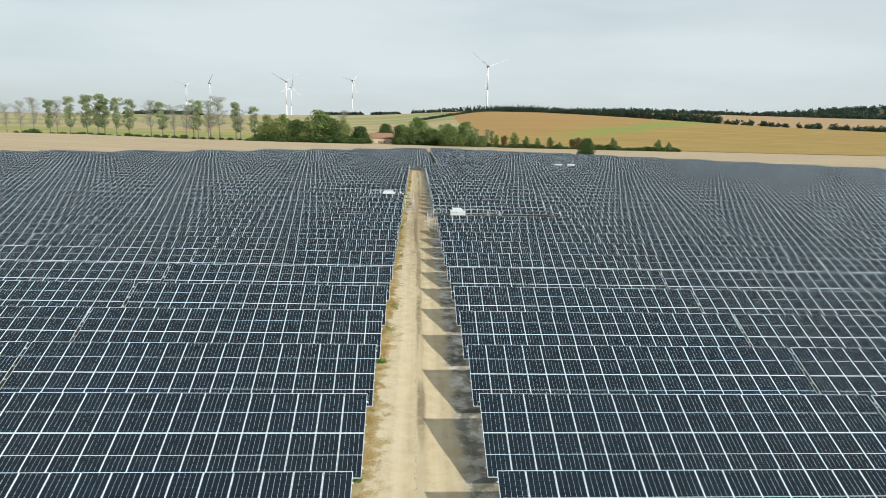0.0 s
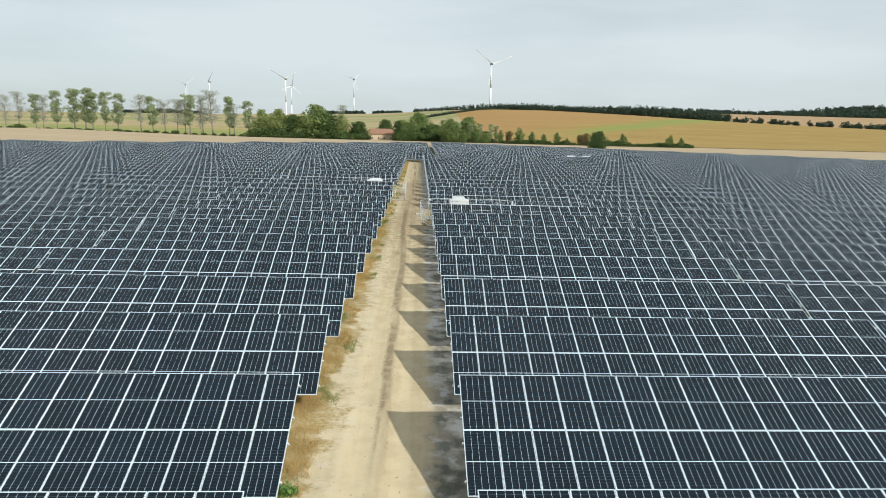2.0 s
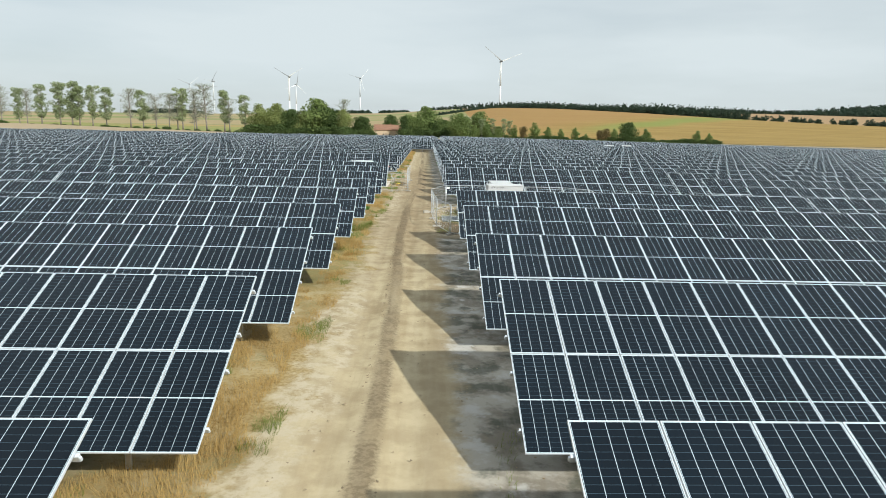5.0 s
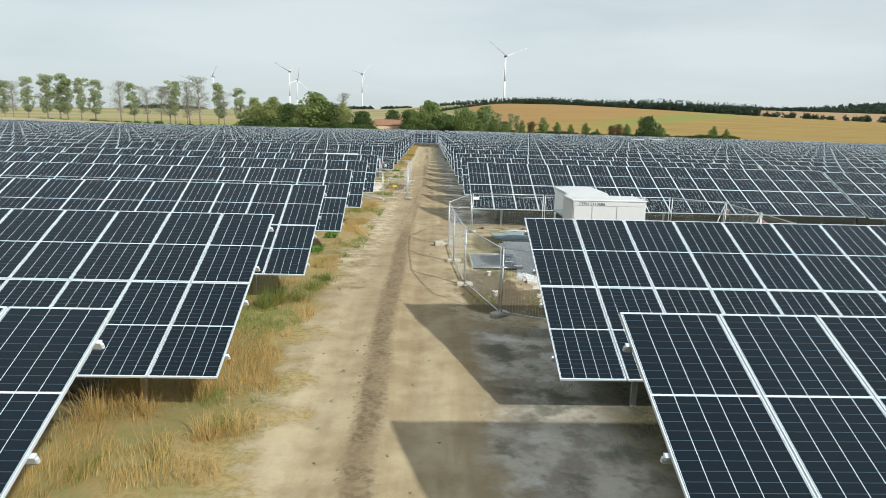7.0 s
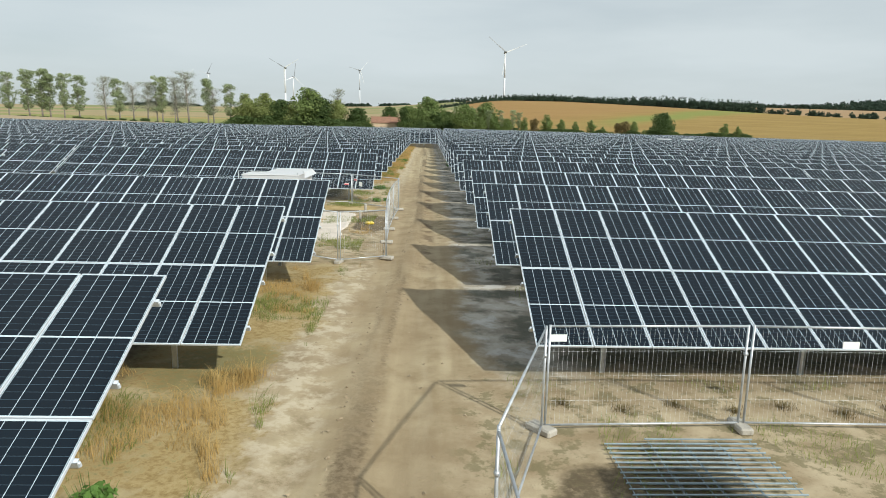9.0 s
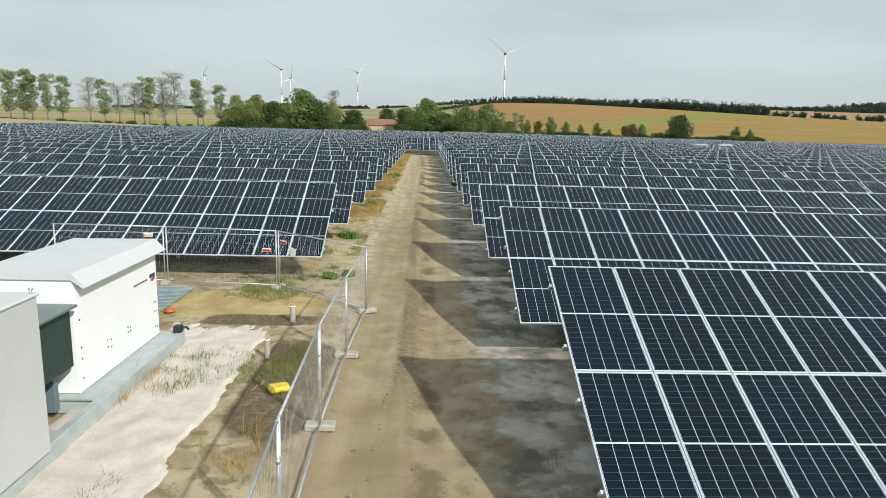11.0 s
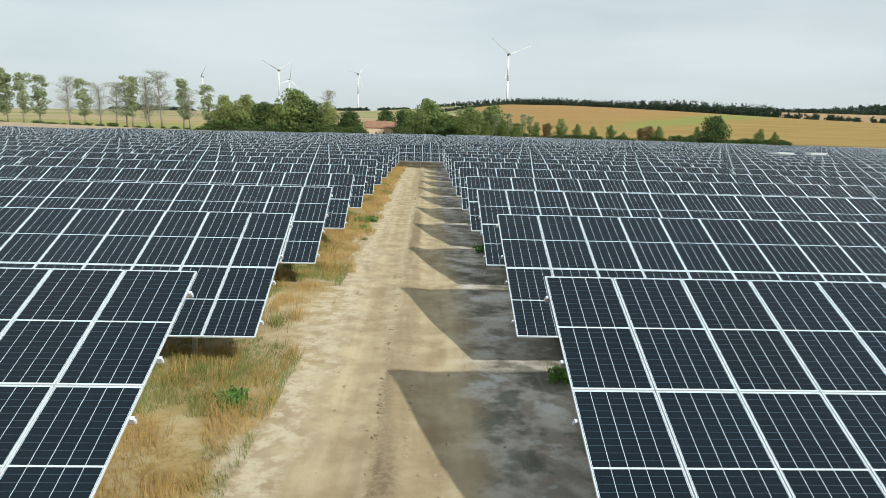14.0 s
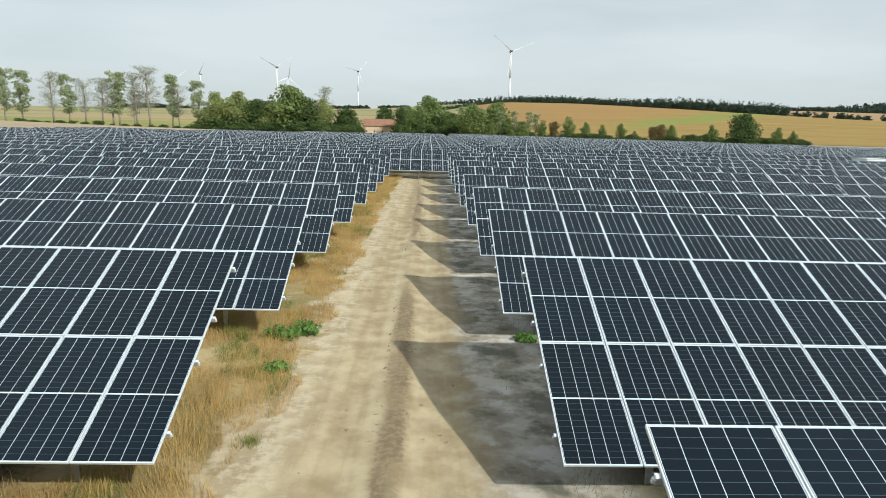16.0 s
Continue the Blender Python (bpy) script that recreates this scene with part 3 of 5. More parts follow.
bm_one = bmesh.new()
panel_faces(bm_one, bm_one.loops.layers.uv.new("UVMap"), 0, 0)
MESH_PANEL = mesh_of("solar_panel", bm_one, M_GLASS, M_ALU, M_BACK)

bm_all = bmesh.new()
uv_all = bm_all.loops.layers.uv.new("UVMap")
for c_ in range(COLS):
    for r_ in range(2):
        panel_faces(bm_all, uv_all, c_ * COL, r_ * (PANEL_L + GAP))
MESH_ALL = mesh_of("solar_panels", bm_all, M_GLASS, M_ALU, M_BACK)

SLANT = pose(0, 0, LOW, math.degrees(TILT), 0, 0)


def c_profile(bm, a, b, w=0.06, h=0.08):
    """An open channel along x at (y, z) = the lower lip."""
    (x0, y, z), (x1, _, _) = a, b
    box(bm, x0, x1, y, y + 0.004, z - h, z)
    box(bm, x0, x1, y, y + w, z - 0.004, z)
    box(bm, x0, x1, y, y + w, z - h, z - h + 0.004)


def purlin_mesh():
    bm = bmesh.new()
    c_profile(bm, (-0.05, 0, 0), (LENGTH + 0.05, 0, 0))
    return mesh_of("purlin", bm, M_STEEL)


def rafter_mesh():
    bm = bmesh.new()
    box(bm, -0.03, 0.03, 0.35, SLOPE - 0.35, -0.25, -0.125)
    return mesh_of("rafter", bm, M_STEEL)


def post_mesh(h):
    bm = bmesh.new()
    box(bm, -0.05, 0.05, -0.004, 0.004, -0.6, h)
    box(bm, -0.05, -0.044, -0.035, 0.035, -0.6, h)
    box(bm, 0.044, 0.05, -0.035, 0.035, -0.6, h)
    return mesh_of("post", bm, M_STEEL)


def clamp_mesh():
    bm = bmesh.new()
    box(bm, -0.05, -0.002, -0.024, 0.024, -0.085, -0.03, bevel=0.006)
    box(bm, -0.065, -0.03, -0.014, 0.018, -0.125, -0.06, bevel=0.006)
    return mesh_of("end_cap", bm, M_ALU)


MESH_PURLIN, MESH_RAFTER, MESH_CAP = purlin_mesh(), rafter_mesh(), clamp_mesh()
PURLINS = (0.5, 1.88, 2.9, 4.28)
RAFTERS = [1.6 + k * (LENGTH - 3.2) / 4 for k in range(5)]
FRONT, BACK = 1.15, 3.65
MESH_FRONT = post_mesh(LOW + math.sin(TILT) * FRONT - 0.2)
MESH_REAR = post_mesh(LOW + math.sin(TILT) * BACK - 0.2)

bm_sup = bmesh.new()
for v_ in PURLINS:
    box(bm_sup, -0.09, LENGTH + 0.09, v_, v_ + 0.06, -0.117, -0.037, m=SLANT)
for u_ in RAFTERS:
    box(bm_sup, u_ - 0.03, u_ + 0.03, 0.35, SLOPE - 0.35, -0.25, -0.118, m=SLANT)
    for v_ in (FRONT, BACK):
        box(bm_sup, u_ - 0.05, u_ + 0.05, math.cos(TILT) * v_ - 0.04, math.cos(TILT) * v_ + 0.04, -0.6, LOW + math.sin(TILT) * v_ - 0.2)
MESH_SUPPORT = mesh_of("support_frame", bm_sup, M_STEEL)

TABLE_LABEL = "tilted solar table, dark blue-black panels in pale aluminium frames"


def near_table():
    t = thing("solar_table", TABLE_LABEL, "solar table", None, "rows of solar tables")
    for c in range(COLS):
        for r in range(2):
            part("solar_panel", MESH_PANEL, None, t, "", SLANT @ pose(c * COL, r * (PANEL_L + GAP), 0))
    for v in PURLINS:
        part("purlin", MESH_PURLIN, None, t, "", SLANT @ pose(0, v, -0.037))
    for u in RAFTERS:
        part("rafter", MESH_RAFTER, None, t, "", SLANT @ pose(u, 0, 0))
        part("post", MESH_FRONT, None, t, "", pose(u, math.cos(TILT) * FRONT, 0))
        part("post", MESH_REAR, None, t, "", pose(u, math.cos(TILT) * BACK, 0))
    for v in PURLINS:
        part("end_cap", MESH_CAP, None, t, "white cap on the beam's end", SLANT @ pose(0, v + 0.03, 0))
        part("end_cap", MESH_CAP, None, t, "white cap on the beam's end", SLANT @ pose(LENGTH, v + 0.03, 0, 0, 0, 180))
    return t


def mid_table():
    """As the near one, with its support in one piece."""
    t = thing("solar_table", TABLE_LABEL, "solar table", None, "rows of solar tables")
    for c in range(COLS):
        for r in range(2):
            part("solar_panel", MESH_PANEL, None, t, "", SLANT @ pose(c * COL, r * (PANEL_L + GAP), 0))
    part("support_frame", MESH_SUPPORT, None, t)
    return t


def joined_tables(poses, name, source, lift, label):
    """All the tables too far off to pick apart, as one mesh."""
    n = len(source.vertices)
    co = np.empty(n * 3)
    source.vertices.foreach_get("co", co)
    co = np.c_[co.reshape(-1, 3), np.ones(n)]
    fv = np.empty(len(source.loops), dtype=np.int64)
    source.loops.foreach_get("vertex_index", fv)
    sizes = np.empty(len(source.polygons), dtype=np.int64)
    source.polygons.foreach_get("loop_total", sizes)
    mats = np.empty(len(source.polygons), dtype=np.int64)
    source.polygons.foreach_get("material_index", mats)
    k = len(poses)
    verts = np.concatenate([(co @ np.array(m @ lift).T)[:, :3] for m in poses])
    loops = np.concatenate([fv + n * i for i in range(k)])
    me = bpy.data.meshes.new(name)
    me.vertices.add(len(verts))
    me.vertices.foreach_set("co", verts.ravel())
    me.loops.add(len(loops))
    me.loops.foreach_set("vertex_index", loops)
    me.polygons.add(len(sizes) * k)
    me.polygons.foreach_set("loop_start", np.r_[0, np.cumsum(np.tile(sizes, k))[:-1]])
    me.polygons.foreach_set("material_index", np.tile(mats, k))
    if source.uv_layers:
        uv = np.empty(len(source.loops) * 2)
        source.uv_layers[0].data.foreach_get("uv", uv)
        me.uv_layers.new(name="UVMap").data.foreach_set("uv", np.tile(uv, k))
    for mat in source.materials:
        me.materials.append(mat)
    me.update(calc_edges=True)
    return tagged(new(name, me), label, "solar tables", "", "stuff")


# how far single tables beside the lane stand above or below the rest
SETTLED = {("L", -2): -0.045, ("L", -4): -0.055, ("L", -5): -0.05, ("L", -11): -0.02, ("L", -13): -0.03, ("L", -17): -0.03, ("L", -18): -0.02, ("R", -1): 0.045, ("R", -2): 0.055, ("R", -4): 0.025, ("R", -5): 0.03, ("R", -6): 0.06, ("R", -7): -0.045, ("R", -9): 0.06, ("R", -12): 0.04, ("R", -14): -0.1, ("R", -17): 0.035}


def table_pose(x, row):
    y = row * ROW + SKEW * x
    za, zb = land(x, y + 2), land(x + LENGTH, y + 2)
    roll = math.degrees(math.atan2(zb - za, LENGTH))
    jit = random.Random(row * 977 + round(x))
    side, first = ("R", x < 10) if x > -4 else ("L", x > -26)
    dy, dz = (0.0, SETTLED.get((side, row), 0.0 if side == "L" else 0.015)) if first else (jit.uniform(-0.02, 0.02), jit.uniform(-0.02, 0.02))
    return pose(x, y + dy, za + dz, 0, -roll, math.degrees(SKEW))


def table_spots():
    """(x, row, detailed) for every table."""
    out = []
    for row in range(-26, 32):
        y = row * ROW
        across = row >= 8
        left, right = (4.2, 6.6) if across else (EDGE_L, EDGE_R)
        reach = 0.72 * (y + 186) + 45
        k = 0
        while True:
            x = left - LENGTH - k * STRIDE
            if x < -reach or y > park_end(x + LENGTH / 2):
                break
            if not (row in (-7, -6) and k == 0):
                out.append((x, row, k))
            k += 1
        k = 0
        while True:
            x = right + k * STRIDE
            if x + LENGTH > reach + LENGTH or y > park_end(x + LENGTH / 2):
                break
            if not (row in (-11, -10) and k == 0) and row != 9:
                out.append((x, row, k))
            k += 1
    return out


NEAR, MID = None, None
FAR_POSES = []
for x_, row_, k_ in table_spots():
    m_ = table_pose(x_, row_)
    if k_ == 0 and -24 <= row_ <= 8:
        if NEAR is None:
            NEAR = near_table()
            NEAR.matrix_basis = m_
        else:
            copy_thing(NEAR, m_)
    elif k_ == 1 and -21 <= row_ <= 6:
        if MID is None:
            MID = mid_table()
            MID.matrix_basis = m_
        else:
            copy_thing(MID, m_)
    else:
        FAR_POSES.append(m_)
joined_tables(FAR_POSES, "far_solar_panels", MESH_ALL, SLANT, "far rows of dark framed solar panels across the park")
joined_tables(FAR_POSES, "far_table_supports", MESH_SUPPORT, Matrix.Identity(4), "steel posts and beams under the far solar panels")


# ---- fences of the two stations ----
FENCE_H = 1.85


def fence_panel(fence, a, b, signs=()):
    """A temporary mesh panel between two posts, as a part of its fence."""
    a, b = Vector((*a, land(*a))), Vector((*b, land(*b)))
    length = (b - a).length
    yaw = math.degrees(math.atan2(b.y - a.y, b.x - a.x))
    g, lo = 0.05, 0.12
    bm = bmesh.new()
    k = round((length - 2 * g) / 0.08)
    for i in range(1, k):
        x = g + (length - 2 * g) * i / k
        tube(bm, (x, 0, lo), (x, 0, FENCE_H - 0.02), 0.0011, sides=3, caps=False)
    for i in range(1, 4):
        z = lo + (FENCE_H - 0.02 - lo) * i / 4
        tube(bm, (g, 0, z), (length - g, 0, z), 0.001, sides=3, caps=False)
    wires = part("mesh_panel", bm, M_WIRE, fence, "", pose(a.x, a.y, a.z, 0, -math.degrees(math.asin((b.z - a.z) / length)), yaw))
    for x in (g, length - g):
        bm = bmesh.new()
        tube(bm, (x, 0, 0.02), (x, 0, FENCE_H), 0.021, sides=8)
        part("post", bm, M_STEEL, wires)
    for z in (lo, FENCE_H - 0.02):
        bm = bmesh.new()
        tube(bm, (g, 0, z), (length - g, 0, z), 0.019, sides=8)
        part("rail", bm, M_STEEL, wires)
    bm = bmesh.new()
    tube(bm, (g - 0.03, 0, 1.35), (g + 0.03, 0, 1.35), 0.034, sides=8)
    part("clamp", bm, M_STEEL, wires)
    for sx, sz, kind in signs:
        x = sx if sx > 0 else length + sx
        bm = bmesh.new()
        if kind == "plain":
            box(bm, -0.13, 0.13, -0.03, -0.024, -0.12, 0.13, 0, bevel=0.002)
        else:
            box(bm, -0.14, 0.14, -0.03, -0.024, -0.06, 0.06, 0)
            box(bm, -0.13, 0.13, -0.034, -0.0305, -0.05, 0.025, 1)
        mark = M_RED if kind == "red" else M_OCHRE
        part("warning_sign", bm, [M_SIGN, mark], wires, "bare white plate" if kind == "plain" else "white sign with a %s band" % kind, pose(x, 0, sz, 0, 9 if kind == "plain" else 0, 0))


def fence_foot(fence, x, y, yaw=0.0, long=0.52):
    bm = bmesh.new()
    box(bm, -long / 2, long / 2, -0.12, 0.12, 0, 0.13, bevel=0.03)
    part("concrete_foot", bm, M_CONC, fence, "grey concrete block", pose(x, y, land(x, y) - 0.01, 0, 0, yaw))


def fence_line(label, points, signs={}, skip_feet=(), braces=()):
    fence = thing("site_fence", label, "fence", None, "temporary fences round the stations")
    for i, (a, b) in enumerate(zip(points, points[1:])):
        fence_panel(fence, a, b, signs.get(i, ()))
    for i, p in enumerate(points):
        if i not in skip_feet:
            q = points[min(i + 1, len(points) - 1)]
            r = points[max(i - 1, 0)]
            fence_foot(fence, p[0], p[1], math.degrees(math.atan2(q[1] - r[1], q[0] - r[0])) + 90)
    for bx, by in braces:
        bm = bmesh.new()
        tube(bm, (bx - 0.75, by - 0.2, land(bx, by)), (bx, by, 1.75), 0.022, sides=8)
        tube(bm, (bx - 0.75, by - 0.2, land(bx, by) + 0.05), (bx, by, land(bx, by) + 0.3), 0.018, sides=8)
        part("brace", bm, M_STEEL, fence)


# station beside the lane on the sunrise side
fence_line("galvanised mesh site fence on concrete feet beside the track", [(10.65, -67.9), (7.7, -68.0), (4.56, -68.0), (1.12, -68.2), (-0.06, -71.85), (0.04, -75.2), (0.24, -78.8), (1.0, -82.1), (4.2, -83.9)], {2: ((-0.2, 1.62, "red"),), 1: ((1.4, 1.52, "yellow"),)})
fence_line("galvanised mesh site fence propped by slanted braces", [(10.7, -67.85), (12.5, -69.7), (12.3, -73.3), (12.1, -76.9)], {1: ((0.31, 1.53, "red"),), 2: ((0.31, 1.53, "red"),)}, (), ((12.5, -69.7), (12.3, -73.3)))
# station on the other side of the lane
fence_line("galvanised mesh site fence with small warning signs", [(-12.5, -37.7), (-9.0, -37.8), (-5.42, -38.15), (-2.45, -40.6), (-2.58, -44.15), (-2.6, -47.7), (-2.5, -51.2), (-2.3, -54.45), (-3.95, -55.3), (-6.9, -53.6), (-10.3, -53.6)], {0: ((-0.5, 1.56, "yellow"),), 1: ((-0.34, 1.22, "red"),), 2: ((0.32, 1.52, "red"), (0.75, 1.27, "plain"))}, (9, 10))


# ---- transformer stations ----
def slab(name, x0, x1, y0, y1, z0, z1, mat, parent, label="", bevel=0.01):
    bm = bmesh.new()
    box(bm, x0, x1, y0, y1, z0, z1, bevel=bevel)
    return part(name, bm, mat, parent, label)


def words(name, text, size, m, mat, parent):
    cu = bpy.data.curves.new(name, "FONT")
    cu.body, cu.size, cu.extrude = text, size, 0.001
    tmp = bpy.data.objects.new(name, cu)
    scene.collection.objects.link(tmp)
    me = bpy.data.meshes.new_from_object(tmp.evaluated_get(bpy.context.evaluated_depsgraph_get()))
    bpy.data.objects.remove(tmp)
    bpy.data.curves.remove(cu)
    me.materials.clear()
    me.materials.append(mat)
    ob = part(name, me, None, parent, "black lettering")
    ob.matrix_basis = m
    return ob


def badge(parent, m):
    """A dark blue badge with a red sweep, drawn as plain shapes."""
    bm = bmesh.new()
    box(bm, 0, 0.3, -0.004, 0, 0, 0.17, 0)
    b = part("badge", bm, M_SIGN, parent, "blue and red maker's badge", m)
    bm = bmesh.new()
    box(bm, 0.01, 0.29, -0.007, -0.0045, 0.075, 0.16)
    part("blue_field", bm, M_BLUE, b)
    bm = bmesh.new()
    vs = [bm.verts.new(p) for p in ((0.01, -0.007, 0.01), (0.29, -0.007, 0.01), (0.29, -0.007, 0.082), (0.12, -0.007, 0.06))]
    bm.faces.new(vs)
    part("red_sweep", bm, M_RED, b)
    return b


def skid(x0, x1, y0, y1, z, paint):
    root = thing("steel_skid", "%s steel base frame carrying the station's cabinets" % ("grey-blue" if paint is M_SKID else "pale grey"), "base frame", pose(0, 0, 0))
    for xa, xb in ((x0, x0 + 0.16), (x1 - 0.16, x1)):
        slab("side_beam", xa, xb, y0, y1, z - 0.12, z + 0.28, paint, root)
    for ya, yb in ((y0 + 0.002, y0 + 0.16), (y1 - 0.16, y1 - 0.002)):
        slab("end_beam", x0 + 0.162, x1 - 0.162, ya, yb, z - 0.12, z + 0.278, M_CONC, root, "pale end beam")
    k = 6
    for i in range(1, k):
        yy = y0 + (y1 - y0) * i / k
        slab("cross_beam", x0 + 0.163, x1 - 0.163, yy - 0.05, yy + 0.05, z - 0.05, z + 0.2, paint, root)
    slab("deck_plate", x0 + 0.165, x1 - 0.165, y0 + 3.6, y1 - 0.165, z + 0.205, z + 0.25, paint, root)
    slab("front_plate", x0 + 0.165, x1 - 0.165, y0 + 0.165, y0 + 1.9, z + 0.205, z + 0.274, M_CONC, root)
    for xa in (x0 + 0.001, x1 - 0.12):
        bm = bmesh.new()
        box(bm, xa, xa + 0.12, y0 - 0.02, y0 - 0.003, z - 0.1, z + 0.26)
        plate = part("corner_plate", bm, M_STEEL, root)
        for hx in (0.04, 0.08):
            for hz in (0.02, 0.1, 0.18):
                bm = bmesh.new()
                tube(bm, (xa + hx, y0 - 0.026, z + hz), (xa + hx, y0 - 0.0205, z + hz), 0.011, sides=8)
                part("bolt", bm, M_BLACK, plate)
    return root


def inverter(x0, x1, y0, y1, z0, z1, lettered):
    root = thing("inverter_cabinet", "tall light grey inverter cabinet with black door handles", "electrical cabinet", pose(0, 0, 0), "station cabinets")
    slab("body", x0, x1, y0, y1, z0, z1 - 0.05, M_WHITE, root, "", 0.012)
    bm = bmesh.new()
    box(bm, x0 - 0.03, x1 + 0.03, y0 - 0.03, y1 + 0.03, z1 - 0.048, z1, bevel=0.015)
    roof = part("roof", bm, M_ROOF_TONED, root)
    for ex in (x0 + 0.05, x1 - 0.05):
        for ey in (y0 + 0.05, y1 - 0.05):
            bm = bmesh.new()
            tube(bm, (ex, ey, z1), (ex, ey, z1 + 0.05), 0.018, sides=8)
            tube(bm, (ex - 0.025, ey, z1 + 0.06), (ex + 0.025, ey, z1 + 0.06), 0.02, sides=8)
            part("lifting_eye", bm, M_STEEL, roof)
    w, h = x1 - x0, z1 - z0
    cuts = (0.012, 0.262, 0.6, 0.988)
    for a, b, handle in ((0, 1, False), (1, 2, False), (2, 3, True)):
        bm = bmesh.new()
        box(bm, x0 + w * cuts[a] + 0.008, x0 + w * cuts[b] - 0.008, y0 - 0.022, y0 - 0.002, z0 + 0.03, z1 - 0.2, bevel=0.006)
        d = part("door", bm, M_WHITE, root)
        if handle:
            bm = bmesh.new()
            box(bm, x0 + w * cuts[a] + 0.03, x0 + w * cuts[a] + 0.07, y0 - 0.05, y0 - 0.023, z0 + 0.9, z0 + 1.1, bevel=0.01)
            part("handle", bm, M_BLACK, d, "black swing handle")
        if a:
            bm = bmesh.new()
            lx = x0 + w * (cuts[a] + 0.06)
            box(bm, lx, lx + 0.14, y0 - 0.026, y0 - 0.0225, z0 + 0.92, z0 + 1.02)
            part("label_plate", bm, M_SIGN, d)
        else:
            badge(d, pose(x0 + w * 0.065, y0 - 0.0225, z0 + h * 0.63))
            bm = bmesh.new()
            tube(bm, (x0 + 0.16, y0 - 0.023, z0 + 0.62), (x0 + 0.16, y0 - 0.05, z0 + 0.62), 0.03, sides=10)
            box(bm, x0 + 0.11, x0 + 0.21, y0 - 0.06, y0 - 0.05, z0 + 0.6, z0 + 0.64)
            part("red_switch", bm, M_RED, d, "small red rotary switch")
    bm = bmesh.new()
    box(bm, x0 + w * 0.015, x0 + w * 0.985, y0 - 0.02, y0 - 0.003, z1 - 0.19, z1 - 0.06, bevel=0.005)
    part("header_panel", bm, M_WHITE, root)
    if lettered:
        words("lettering", "CEPU 2113686", 0.135, pose(x0 + w * 0.075, y0 - 0.026, z1 - 0.175, 90, 0, 0), M_INK, root)
    for zz0, zz1 in ((z0 + 0.03, z0 + 0.86), (z0 + 0.88, z1 - 0.08)):
        bm = bmesh.new()
        box(bm, x0 - 0.02, x0 - 0.002, y0 + 0.03, y1 - 0.03, zz0, zz1, bevel=0.005)
        d = part("side_door", bm, M_WHITE, root)
        bm = bmesh.new()
        box(bm, x0 - 0.05, x0 - 0.021, y0 + 0.07, y0 + 0.11, zz0 + 0.25, zz0 + 0.42, bevel=0.008)
        part("handle", bm, M_BLACK, d)
    return root


def transformer_house(x0, x1, y0, y1, z0, z1, face):
    """White enclosure; face is -1 or 1, the side that shows its badge and bolts."""
    root = thing("transformer_enclosure", "white steel transformer enclosure with an overhanging white roof", "transformer station", pose(0, 0, 0), "station cabinets")
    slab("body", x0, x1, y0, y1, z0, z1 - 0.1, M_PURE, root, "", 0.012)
    bm = bmesh.new()
    ring = [(x0 - 0.04, z1 - 0.1), (x0 - 0.04, z1), (x1 + 0.02, z1 + 0.02), (x1 + 0.24, z1 - 0.22), (x1 + 0.2, z1 - 0.24), (x1 + 0.002, z1 - 0.1)]
    front = [bm.verts.new((x, y0 - 0.04, z)) for x, z in ring]
    back = [bm.verts.new((x, y1 + 0.04, z)) for x, z in ring]
    bm.faces.new(front)
    bm.faces.new(list(reversed(back)))
    for i in range(len(ring)):
        j = (i + 1) % len(ring)
        bm.faces.new((front[j], front[i], back[i], back[j]))
    bmesh.ops.recalc_face_normals(bm, faces=bm.faces)
    part("roof", bm, M_ROOF_TONED, root)
    fx = x0 if face < 0 else x1
    out = -0.004 if face < 0 else 0.004
    turn = -90 if face < 0 else 90
    L = y1 - y0
    bm = bmesh.new()
    xa, xb = sorted((fx + out * 0.6, fx + out * 4))
    box(bm, xa, xb, y0 + 0.03, y1 - 0.03, z0 + 0.03, z1 - 0.27, bevel=0.004)
    panel = part("side_panel", bm, M_PURE, root)
    # Local x of the badge runs along the wall as seen from outside.
    by = y0 + 0.5 if face < 0 else y1 - 0.42
    badge(panel, pose(fx + out * 4.4, by, z0 + 1.3, 0, 0, turn))
    bm = bmesh.new()
    for i in range(9):
        yy = (by + 0.15 + i * 0.075) if face < 0 else (by - 0.15 - i * 0.075)
        xa, xb = sorted((fx + out * 4.2, fx + out * 5))
        box(bm, xa, xb, yy, yy + 0.05, z0 + 1.36, z0 + 1.4)
    part("unreadable_line", bm, M_INK, panel)
    rng = random.Random(5)
    for q in (0.03, 0.3, 0.34, 0.55, 0.58, 0.93, 0.96):
        for zz in ((0.5, 0.62) if 0.1 < q < 0.9 else (0.25, 0.6, 0.8, 1.3)):
            bm = bmesh.new()
            yy, z = y0 + L * q, z0 + zz + rng.uniform(-0.03, 0.03)
            tube(bm, (fx + out * 4, yy, z), (fx + out * 6, yy, z), 0.018, sides=8)
            part("bolt_hole", bm, M_BLACK, panel)
    return root


